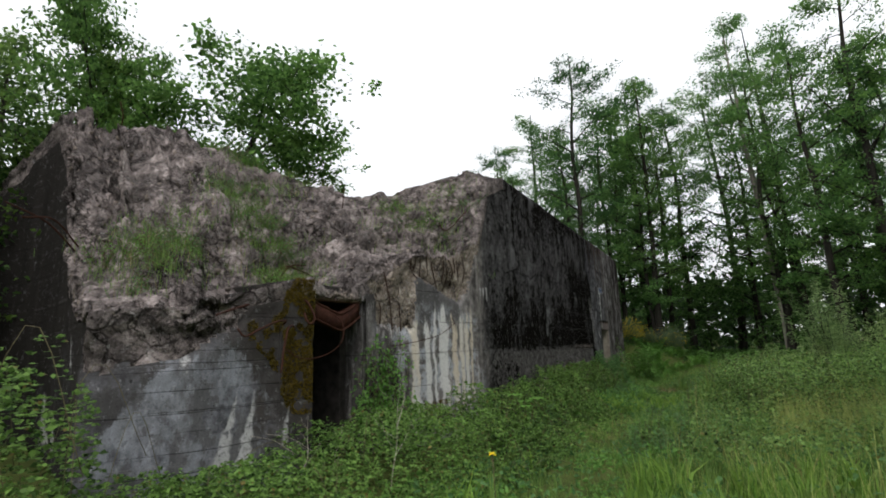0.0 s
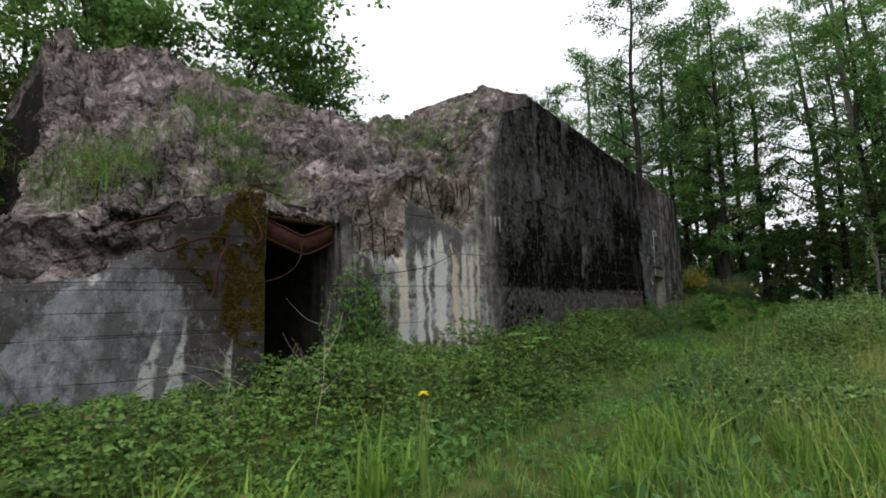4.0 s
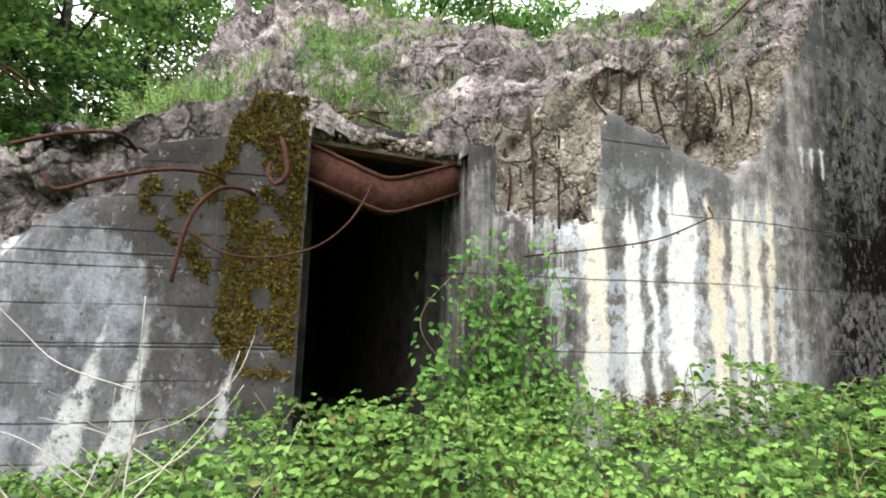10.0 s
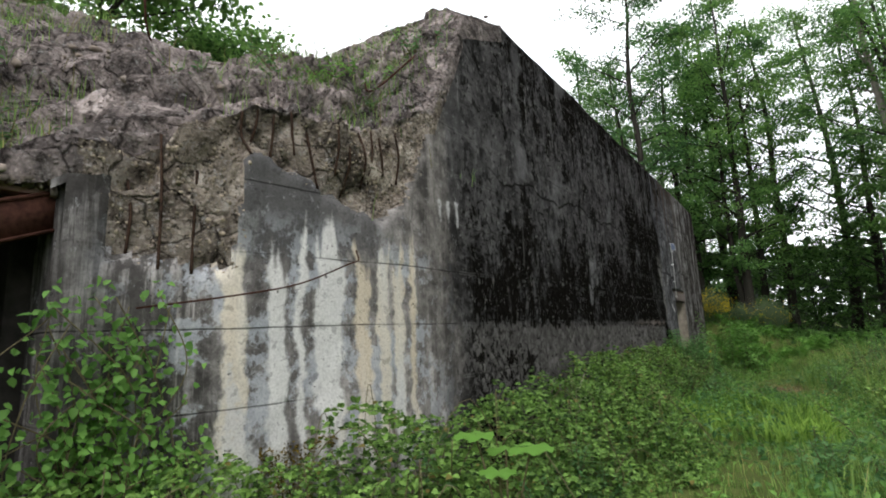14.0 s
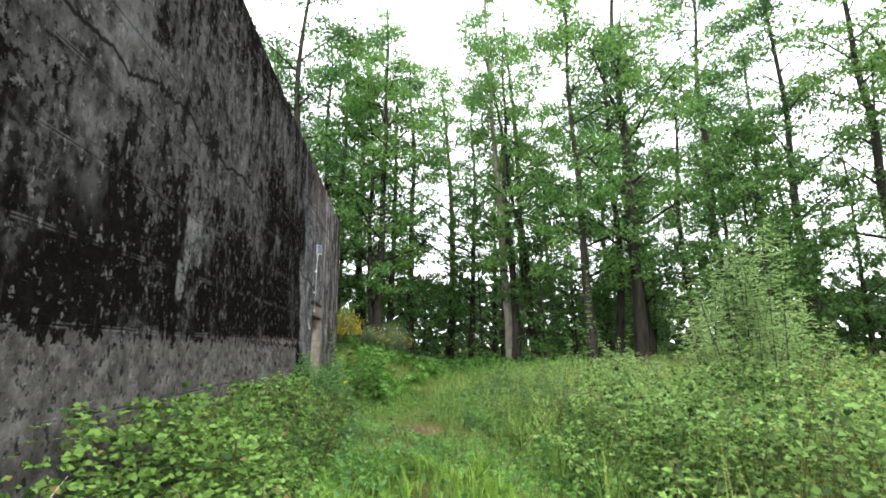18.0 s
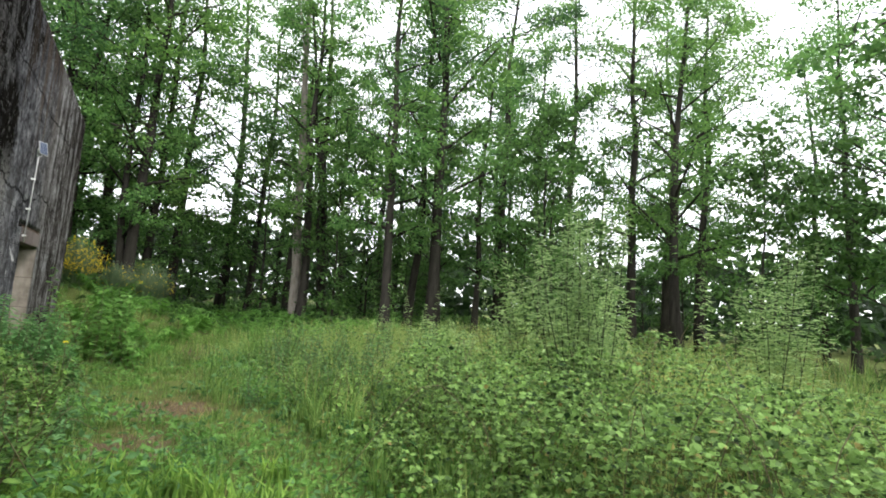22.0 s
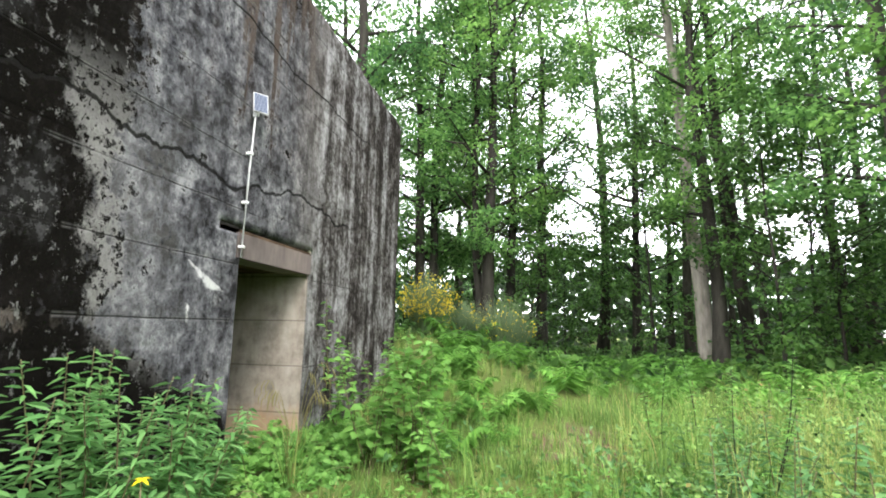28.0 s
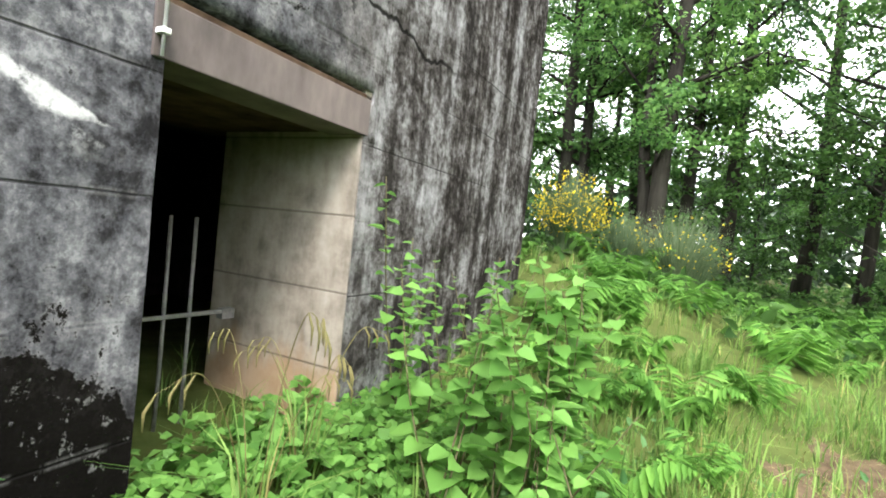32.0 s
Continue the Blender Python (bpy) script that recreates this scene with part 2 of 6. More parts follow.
    skin = mul(up(add(y, centred(patchy, 1.4), mul(calc(n, l, 'SUBTRACT', z, 2.2), 0.25)), 13.62, 13.78), up(add(y, centred(patchy, 1.6)), 14.6, 14.1), up(zw, 1.5, 1.8), up(z, 3.3, 2.7))
    base = blend(n, l, mul(skin, up(chip, 0.57, 0.53), 0.75), base, blend(n, l, mid, (0.13, 0.125, 0.12), (0.30, 0.29, 0.28)))
    dots = mul(up(noise_of(n, l, vec, 19.0, 3.0, 0.55), 0.60, 0.625), up(y, 12.9, 13.5), up(y, 15.3, 15.0), up(add(patchy, mul(up(zw, 2.3, 1.7), 0.12)), 0.46, 0.54))
    base = blend(n, l, mul(dots, 0.85), base, (0.007, 0.0065, 0.006))
    # rust-brown run-off above the doorway, near-black corner beyond
    rusty = mul(up(y, 13.6, 15.0), up(y, 18.2, 17.0), up(add(z, centred(streak, 3.0)), 3.0, 4.6), up(streak, 0.44, 0.56))
    base = blend(n, l, mul(rusty, 0.5), base, (0.125, 0.098, 0.084))
    # mottled skin about the doorway, pale and dark runs beyond it
    about = mul(up(y, 12.6, 13.6), up(y, 16.6, 16.0), up(add(field, rag), 0.5, 0.3))
    base = blend(n, l, mul(about, 0.7), base, ramp(n, l, add(mul(patchy, 0.5), mul(mid, 0.2), mul(chip, 0.3)), [(0.44, (0.012, 0.011, 0.012)), (0.485, (0.058, 0.058, 0.065)), (0.525, (0.108, 0.108, 0.117)), (0.575, (0.25, 0.248, 0.255))]))
    beyond = up(y, 16.3, 16.9)
    base = blend(n, l, mul(beyond, 0.85), base, ramp(n, l, add(mul(streak, 0.36), mul(patchy, 0.42), mul(chip, 0.22), mul(up(y, 17.0, 18.4), -0.03)), [(0.43, (0.014, 0.012, 0.011)), (0.475, (0.060, 0.054, 0.051)), (0.52, (0.17, 0.165, 0.166)), (0.58, (0.34, 0.335, 0.34))]))
    # lime run down the face beside the entrance
    yl = add(y, centred(noise_of(n, l, coords(n, l, (0.3, 0.6, 1.0)), 3.0, 4.0, 0.6), 0.24), centred(mid, 0.10))
    t = mul(calc(n, l, 'SUBTRACT', yl, 1.4), 0.4)
    stops = [(0.0, 0.0)]
    for a_, b_ in ((1.96, 2.10), (2.26, 2.40), (2.48, 2.54), (2.62, 2.82), (2.93, 3.06), (3.14, 3.27), (3.33, 3.45), (3.53, 3.60)):
        stops += [((a_ - 1.4) * 0.4 - 0.005, 0.0), ((a_ - 1.4) * 0.4 + 0.005, 1.0), ((b_ - 1.4) * 0.4 - 0.005, 1.0), ((b_ - 1.4) * 0.4 + 0.005, 0.0)]
    bands = top_of(ramp(n, l, t, stops[:17]), ramp(n, l, t, [(0.0, 0.0)] + stops[17:]))
    zl = add(z, centred(noise_of(n, l, coords(n, l, (1, 1, 0.02)), 4.0, 3.0, 0.6), 2.6), centred(mid, 0.35))
    lime = mul(bands, up(zl, 0.40, 0.62), up(zl, 2.22, 2.08), up(mid, 0.26, 0.36))
    tint = ramp(n, l, noise_of(n, l, coords(n, l, (1, 1, 0.1)), 3.3, 2.0, 0.5), [(0.50, (0.60, 0.59, 0.575)), (0.60, (0.60, 0.555, 0.48)), (0.72, (0.54, 0.47, 0.37))])
    grime = mul(up(add(z, centred(patchy, 2.4)), 1.85, 2.1), up(y, 1.7, 2.0), up(y, 3.5, 3.1), 0.88)
    base = blend(n, l, grime, base, blend(n, l, patchy, (0.035, 0.035, 0.037), (0.125, 0.122, 0.122)))
    jamb = mul(up(add(y, centred(patchy, 1.2)), 1.95, 1.75), up(y, 0.9, 1.15), up(streak2, 0.42, 0.52), 0.8)
    base = blend(n, l, jamb, base, (0.035, 0.032, 0.030))
    bloom = mul(up(add(patchy, mul(up(z, 2.3, 1.8), 0.03)), 0.53, 0.57), up(y, 1.2, 1.8), up(y, 4.2, 3.6), up(z, 2.4, 2.0), 0.6)
    base = blend(n, l, bloom, base, blend(n, l, mid, (0.30, 0.33, 0.38), (0.62, 0.64, 0.67)))
    base = blend(n, l, mul(lime, 0.96), base, tint)
    # the left block: dark wet top, pale bluish lower face; its far end wall has shade put into the colour
    lb = up(y, 0.25, 0.0)
    ds = up(add(z, centred(patchy, 3.6), centred(streak, 1.5)), 1.3, 1.6)
    base = blend(n, l, mul(lb, ds, 0.5), base, blend(n, l, mid, (0.03, 0.029, 0.028), (0.09, 0.085, 0.08)))
    dp = mul(up(add(patchy, centred(streak, 0.3)), 0.475, 0.51), lb, 0.86)
    base = blend(n, l, dp, base, blend(n, l, streak2, (0.045, 0.044, 0.045), (0.14, 0.138, 0.14)))
    br = mul(up(add(y, centred(patchy, 1.6), mul(calc(n, l, 'SUBTRACT', z, 1.0), 0.35)), -0.85, -0.55), lb, up(z, 0.35, 0.75), 0.62)
    base = blend(n, l, br, base, blend(n, l, mid, (0.012, 0.010, 0.008), (0.062, 0.045, 0.032)))
    # black wet stain over and beside an arch of paler concrete
    ya_ = calc(n, l, 'ADD', y, 1.25)
    arch = calc(n, l, 'SUBTRACT', 1.78, mul(ya_, ya_, 1.5))
    wet = mul(up(add(calc(n, l, 'SUBTRACT', z, arch), centred(patchy, 1.0), centred(streak, 0.5)), -0.03, 0.05), lb)
    base = blend(n, l, mul(wet, 0.58), base, blend(n, l, mid, (0.014, 0.012, 0.011), (0.085, 0.079, 0.076)))
    ws = up(noise_of(n, l, coords(n, l, (1, 0.8, 0.4)), 2.6, 6.0, 0.66), 0.52, 0.62)
    base = blend(n, l, mul(lb, ws, up(wet, 1.0, 0.3), 0.5), base, (0.34, 0.36, 0.40))
    # receding end wall and block side darkened: their shade is painted in here
    base = blend(n, l, mul(up(x, -1.5, -2.1), up(y, 1.0, 0.0), 0.92), base, blend(n, l, streak, (0.012, 0.011, 0.010), (0.05, 0.045, 0.042)))

    # splashes and wedges of lime: centre y, z above and below, half width above and below, drift
    def splash(yc, z0, z1, wt, wb, drift):
        f = up(z, z0, z1)
        half = add(mul(f, wb - wt), wt)
        off = calc(n, l, 'ABSOLUTE', calc(n, l, 'SUBTRACT', calc(n, l, 'SUBTRACT', y, yc), mul(f, drift)))
        d = add(calc(n, l, 'SUBTRACT', half, off), centred(mid, 0.10), centred(chip, 0.07))
        return mul(up(z, z0 + 0.10, z0 + 0.02), up(z, z1 - 0.14, z1 - 0.04), up(d, 0.0, 0.03), up(add(f, centred(mid, 0.5)), 0.02, 0.10), up(add(f, centred(mid, 0.5)), 0.99, 0.90))

    sp = top_of(splash(-0.93, 1.22, 0.3, 0.0, 0.13, -0.2), splash(-0.74, 1.16, 0.3, 0.01, 0.13, -0.12), splash(-1.34, 1.95, 1.5, 0.01, 0.05, -0.14), splash(-0.3, 0.95, 0.5, 0.01, 0.06, -0.05),
                splash(14.60, 2.01, 1.77, 0.005, 0.125, 0.40), splash(14.66, 1.64, 1.50, 0.015, 0.02, 0.01), splash(3.98, 2.74, 2.50, 0.045, 0.02, 0.02), splash(4.14, 2.76, 2.52, 0.04, 0.02, 0.0), splash(4.30, 2.78, 2.48, 0.05, 0.025, 0.0), splash(6.15, 4.85, 4.2, 0.012, 0.012, 0.03), splash(2.0, 1.35, 0.35, 0.02, 0.17, 0.14))
    base = blend(n, l, mul(sp, up(chip, 0.36, 0.46), 0.78), base, blend(n, l, mid, (0.42, 0.42, 0.42), (0.60, 0.59, 0.58)))
    sb = top_of(splash(8.42, 2.60, 2.12, 0.17, 0.22, 0.04), splash(8.26, 2.16, 1.80, 0.11, 0.07, -0.02), splash(2.08, 2.35, 1.95, 0.10, 0.07, 0.02))
    base = blend(n, l, mul(sb, up(patchy, 0.38, 0.5), up(chip, 0.40, 0.5), 0.5), base, blend(n, l, streak2, (0.17, 0.168, 0.168), (0.34, 0.34, 0.345)))
    # grain and flecks over the front and the block
    front = up(y, 4.6, 4.0)
    base = blend(n, l, mul(front, up(chip, 0.565, 0.60), 0.4), base, (0.028, 0.026, 0.026))
    base = blend(n, l, mul(front, up(chips, 0.60, 0.63), 0.4), base, blend(n, l, mid, (0.22, 0.225, 0.24), (0.50, 0.50, 0.51)))
    base = blend(n, l, 1.0, base, ramp(n, l, add(mul(fine, 0.6), mul(chip, 0.4)), [(0.38, 0.76), (0.5, 1.0), (0.62, 1.18)]), 'MULTIPLY')
    # worn blow holes, shutter-board lines, the long crack
    pits = up(noise_of(n, l, vec, 24.0, 3.0, 0.5), 0.31, 0.27)
    wob = noise_of(n, l, coords(n, l, (0.4, 0.4, 0.4)), 2.0, 4.0, 0.6)
    zj = add(z, centred(wob, 0.05))
    edge = calc(n, l, 'PINGPONG', zj, 0.255)
    line = mul(up(edge, 0.0075, 0.003), up(noise_of(n, l, coords(n, l, (0.5, 0.5, 2.5)), 0.9, 3.0, 0.5), 0.46, 0.53))
    boards = mul(up(calc(n, l, 'PINGPONG', zj, 0.104), 0.0065, 0.0025), up(noise_of(n, l, coords(n, l, (0.6, 0.6, 3.0)), 1.1, 3.0, 0.5), 0.43, 0.5), up(y, 0.4, 0.1))
    line = top_of(line, boards)
    pale_line = mul(up(edge, 0.022, 0.010), up(edge, 0.003, 0.008), up(streak, 0.5, 0.56))
    zc = add(calc(n, l, 'SUBTRACT', z, 3.34), centred(noise_of(n, l, coords(n, l, (0, 1, 0.15)), 0.9, 5.0, 0.58), 0.8), mul(up(y, 10.5, 15.0), 0.62), mul(up(y, 15.0, 17.5), -0.25))
    crack = mul(up(calc(n, l, 'ABSOLUTE', add(zc, centred(mid, 0.06))), 0.022, 0.010), up(y, 4.8, 5.4), up(y, 18.2, 17.6))
    zc2 = add(calc(n, l, 'SUBTRACT', z, 4.42), centred(noise_of(n, l, coords(n, l, (0, 1, 0.1)), 0.6, 4.0, 0.55), 0.6))
    crack2 = mul(up(calc(n, l, 'ABSOLUTE', zc2), 0.016, 0.007), up(y, 12.5, 13.5), up(y, 18.8, 18.2))
    dark = top_of(mul(pits, 0.75), mul(line, mul(up(patchy, 0.36, 0.50), 0.8)), crack, crack2)
    base = blend(n, l, mul(dark, 0.92), base, (0.010, 0.0095, 0.009))
    base = blend(n, l, mul(pale_line, 0.16), base, (0.34, 0.33, 0.32))
    h = add(mul(mid, 0.8), mul(fine, 0.35), mul(chips, 0.4), mul(dark, -0.9), mul(lime, 0.3), mul(black, 0.12))
    finish(m, n, l, base, 0.92, h, 0.5, 0.014)
    for node in n:
        if node.type == 'BSDF_PRINCIPLED':
            node.inputs["Specular IOR Level"].default_value = 0.0
    return m


def rubble(name, tones, dark=0.74, stone=0.30):
    """Blasted concrete: stone and mortar, dark lichen crusts and bared pebbles."""
    m, n, l = node_mat(name)
    vec = coords(n, l)
    fine = noise_of(n, l, vec, 45.0, 8.0, 0.75)
    mid = noise_of(n, l, vec, 4.2, 9.0, 0.76)
    big = noise_of(n, l, vec, 0.8, 6.0, 0.68)
    base = ramp(n, l, mid, [(0.34, tones[0]), (0.45, tones[1]), (0.56, tones[2]), (0.68, tones[3])])
    k = calc(n, l, 'ADD', calc(n, l, 'MULTIPLY', big, 0.55), calc(n, l, 'MULTIPLY', noise_of(n, l, vec, 3.0, 8.0, 0.8), 0.45))
    lichen = ramp(n, l, k, [(0.485, 0.0), (0.535, 1.0)])
    base = blend(n, l, calc(n, l, 'MULTIPLY', lichen, dark), base, (0.040, 0.037, 0.036))
    vor = put(n, "ShaderNodeTexVoronoi", Scale=24.0)
    l.new(vec, vor.inputs["Vector"])
    stones = ramp(n, l, vor.outputs["Distance"], [(0.12, 1.0), (0.45, 0.0)])
    base = blend(n, l, calc(n, l, 'MULTIPLY', stones, stone), base, blend(n, l, fine, tones[1], tones[3]))
    # facets of their own tone, parted by dark cracks
    bent = n.new("ShaderNodeVectorMath")
    bent.operation = 'MULTIPLY_ADD'
    wob = n.new("ShaderNodeTexNoise")
    wob.inputs["Scale"].default_value = 3.5
    wob.inputs["Detail"].default_value = 5.0
    l.new(vec, wob.inputs["Vector"])
    l.new(wob.outputs["Color"], bent.inputs[0])
    bent.inputs[1].default_value = (0.35, 0.35, 0.35)
    l.new(vec, bent.inputs[2])
    cell = put(n, "ShaderNodeTexVoronoi", Scale=3.2)
    l.new(bent.outputs[0], cell.inputs["Vector"])
    tone = n.new("ShaderNodeSeparateColor")
    l.new(cell.outputs["Color"], tone.inputs[0])
    base = blend(n, l, 1.0, base, ramp(n, l, tone.outputs[0], [(0.0, 0.62), (0.5, 1.0), (1.0, 1.32)]), 'MULTIPLY')
    rift = n.new("ShaderNodeTexVoronoi")
    rift.feature = 'DISTANCE_TO_EDGE'
    rift.inputs["Scale"].default_value = 3.2
    l.new(bent.outputs[0], rift.inputs["Vector"])
    cracks = calc(n, l, 'MULTIPLY', ramp(n, l, rift.outputs[0], [(0.0, 1.0), (0.055, 0.0)]), ramp(n, l, big, [(0.42, 0.15), (0.55, 1.0)]))
    base = blend(n, l, calc(n, l, 'MULTIPLY', cracks, 0.85), base, (0.016, 0.013, 0.012))
    spots = ramp(n, l, noise_of(n, l, vec, 12.0, 7.0, 0.82), [(0.57, 0.0), (0.61, 1.0)])
    base = blend(n, l, calc(n, l, 'MULTIPLY', spots, 0.55), base, (0.38, 0.37, 0.36))
    pits = ramp(n, l, noise_of(n, l, vec, 17.0, 7.0, 0.8), [(0.40, 1.0), (0.435, 0.0)])
    base = blend(n, l, calc(n, l, 'MULTIPLY', pits, 0.8), base, (0.018, 0.015, 0.013))
    h = calc(n, l, 'ADD', calc(n, l, 'MULTIPLY', stones, 0.5), calc(n, l, 'ADD', mid, calc(n, l, 'MULTIPLY', fine, 0.6)))
    h = calc(n, l, 'SUBTRACT', h, calc(n, l, 'ADD', calc(n, l, 'MULTIPLY', pits, 0.5), calc(n, l, 'MULTIPLY', cracks, 0.9)))
    finish(m, n, l, base, 0.95, h, 0.9, 0.05)
    for node in n:
        if node.type == 'BSDF_PRINCIPLED':
            node.inputs["Specular IOR Level"].default_value = 0.0
    return m


CONCRETE = concrete("weathered_concrete")
RUBBLE = rubble("broken_concrete", ((0.026, 0.022, 0.021), (0.16, 0.136, 0.129), (0.345, 0.293, 0.278), (0.57, 0.505, 0.485)), 0.60)
SPALL = rubble("spalled_concrete", ((0.030, 0.023, 0.018), (0.17, 0.140, 0.115), (0.33, 0.285, 0.240), (0.54, 0.49, 0.43)), 0.35, 0.6)

SOIL = plain_mat("soil", (0.035, 0.05, 0.014), (0.10, 0.12, 0.035), 3.0, 1.0, 0.6, 0.05)
BARE = plain_mat("bare_soil", (0.05, 0.036, 0.022), (0.135, 0.098, 0.062), 14.0, 1.0, 0.5, 0.02)
BARK = plain_mat("bark", (0.013, 0.0118, 0.0098), (0.050, 0.0455, 0.0385), 9.0, 0.95, 0.8, 0.03, 0.0, (1, 1, 0.18))
PALE_BARK = plain_mat("pale_bark", (0.12, 0.107, 0.092), (0.32, 0.29, 0.25), 9.0, 0.95, 0.6, 0.02, 0.0, (1, 1, 0.25))
RUST = plain_mat("rusty_iron", (0.022, 0.010, 0.008), (0.075, 0.033, 0.023), 30.0, 0.85, 0.5, 0.004)
TWIG = plain_mat("dry_twig", (0.30, 0.26, 0.21), (0.55, 0.51, 0.45), 40.0, 0.9)
OAK_LEAF = leaf_mat("oak_leaf", (0.034, 0.090, 0.011), (0.135, 0.260, 0.030), 0.5)
# darker oak leaf behind the ruin: backlit shade put into the colour
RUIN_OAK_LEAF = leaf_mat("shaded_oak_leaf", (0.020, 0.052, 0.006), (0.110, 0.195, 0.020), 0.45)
WOOD_LEAF = leaf_mat("woodland_leaf", (0.028, 0.082, 0.012), (0.125, 0.255, 0.034), 0.5)
# darker copy of the woodland leaf, with shade in its colour
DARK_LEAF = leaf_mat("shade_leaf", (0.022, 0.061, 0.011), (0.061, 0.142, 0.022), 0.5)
# nearly black leaf: the far wood's deep shade put into its colour
FAR_LEAF = leaf_mat("far_shaded_leaf", (0.008, 0.020, 0.004), (0.024, 0.050, 0.008), 0.3)
# shade under the trees is put into this darker leaf colour
LOW_LEAF = leaf_mat("shaded_understorey_leaf", (0.018, 0.050, 0.007), (0.080, 0.165, 0.020), 0.42)
WILLOW_LEAF = leaf_mat("willow_leaf", (0.115, 0.19, 0.036), (0.29, 0.41, 0.085), 0.4)
BRAMBLE_LEAF = leaf_mat("bramble_leaf", (0.012, 0.036, 0.004), (0.165, 0.290, 0.036), 0.3, 0.42, (0.17, 0.14, 0.05))
MEADOW_BRAMBLE = leaf_mat("meadow_bramble_leaf", (0.009, 0.027, 0.004), (0.205, 0.340, 0.050), 0.35, 0.42, (0.22, 0.19, 0.07))
HAZEL_LEAF = leaf_mat("hazel_leaf", (0.070, 0.17, 0.018), (0.16, 0.32, 0.04), 0.42, 0.45)
GOLDENROD_LEAF = leaf_mat("goldenrod_leaf", (0.06, 0.165, 0.025), (0.155, 0.31, 0.055), 0.4)
NETTLE_LEAF = leaf_mat("nettle_leaf", (0.045, 0.12, 0.02), (0.115, 0.23, 0.045), 0.35)
FERN_LEAF = leaf_mat("fern_leaf", (0.050, 0.14, 0.012), (0.150, 0.310, 0.032), 0.42)
GRASS = leaf_mat("grass_blade", (0.048, 0.115, 0.012), (0.195, 0.305, 0.042), 0.35, 0.5, (0.36, 0.31, 0.14))
LUSH_GRASS = leaf_mat("lush_grass", (0.055, 0.135, 0.010), (0.230, 0.370, 0.036), 0.4, 0.45)
DRY_GRASS = leaf_mat("dry_grass", (0.10, 0.09, 0.038), (0.21, 0.185, 0.085), 0.25)
SEED_GRASS = leaf_mat("seeding_grass", (0.19, 0.22, 0.07), (0.36, 0.40, 0.14), 0.3)
BROOM_GREEN = leaf_mat("broom_twig", (0.07, 0.12, 0.03), (0.15, 0.20, 0.06), 0.2)
YELLOW = leaf_mat("yellow_petal", (0.70, 0.50, 0.01), (0.85, 0.68, 0.03), 0.3)


def sheltered(name):
    """Dry sheltered concrete with shutter-board lines and an ochre tide mark near the ground."""
    m, n, l = node_mat(name)
    vec = coords(n, l)
    sep = n.new("ShaderNodeSeparateXYZ")
    l.new(vec, sep.inputs[0])
    z = sep.outputs[2]
    mid = noise_of(n, l, vec, 5.0, 7.0, 0.65)
    run = noise_of(n, l, coords(n, l, (1, 1, 0.2)), 4.0, 5.0, 0.6)
    k = calc(n, l, 'ADD', calc(n, l, 'MULTIPLY', mid, 0.5), calc(n, l, 'MULTIPLY', run, 0.5))
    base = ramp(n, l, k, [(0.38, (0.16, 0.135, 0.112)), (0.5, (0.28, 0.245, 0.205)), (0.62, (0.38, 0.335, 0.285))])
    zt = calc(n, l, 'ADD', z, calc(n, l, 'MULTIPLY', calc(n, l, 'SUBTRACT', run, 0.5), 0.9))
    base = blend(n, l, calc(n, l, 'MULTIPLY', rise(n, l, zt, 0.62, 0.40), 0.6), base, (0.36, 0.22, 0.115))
    edge = calc(n, l, 'PINGPONG', z, 0.26)
    line = rise(n, l, edge, 0.010, 0.004)
    base = blend(n, l, calc(n, l, 'MULTIPLY', line, 0.55), base, (0.07, 0.055, 0.045))
    return finish(m, n, l, base, 0.93, calc(n, l, 'SUBTRACT', mid, line), 0.4, 0.01)


REVEAL = sheltered("sheltered_concrete")
# interior gloom put into the colour of near reveal, room and passage
DARK_WALL = plain_mat("gloom_dark_concrete", (0.012, 0.011, 0.010), (0.055, 0.050, 0.046), 6.0, 0.95, 0.5, 0.01)
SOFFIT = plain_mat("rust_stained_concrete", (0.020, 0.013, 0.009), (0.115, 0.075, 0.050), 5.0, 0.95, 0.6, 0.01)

# ---- mesh building ----


def link_mesh(name, V, faces, mat, parent=None, label="", smooth=False):
    """faces: a list of integer arrays, each (n, 3) or (n, 4)."""
    me = bpy.data.meshes.new(name)
    V = np.asarray(V, dtype=np.float32)
    faces = [np.asarray(f, dtype=np.int32) for f in faces if len(f)]
    loops = np.concatenate([f.ravel() for f in faces])
    counts = np.concatenate([np.full(len(f), f.shape[1], np.int32) for f in faces])
    starts = np.concatenate([[0], np.cumsum(counts)[:-1]]).astype(np.int32)
    me.vertices.add(len(V))
    me.vertices.foreach_set("co", V.ravel())
    me.loops.add(len(loops))
    me.loops.foreach_set("vertex_index", loops)
    me.polygons.add(len(counts))
    me.polygons.foreach_set("loop_start", starts)
    me.polygons.foreach_set("loop_total", counts)
    if smooth:
        me.polygons.foreach_set("use_smooth", np.ones(len(counts), dtype=bool))
    me.update(calc_edges=True)
    me.validate()
    me.materials.append(mat)
    ob = new(name, me)
    if parent is not None:
        ob.parent = parent
    if label:
        ob["label"] = label
    return ob


def part(name, bm, mat, parent, label=""):
    me = bpy.data.meshes.new(name)
    bm.to_mesh(me)
    bm.free()
    me.materials.append(mat)
    ob = new(name, me)
    if parent is not None:
        ob.parent = parent
    if label:
        ob["label"] = label
    return ob


def thing(name, label, category, group="", m=None, kind=""):
    ob = new(name)
    if m is not None:
        ob.matrix_basis = m
    return tagged(ob, label, category, group, kind)


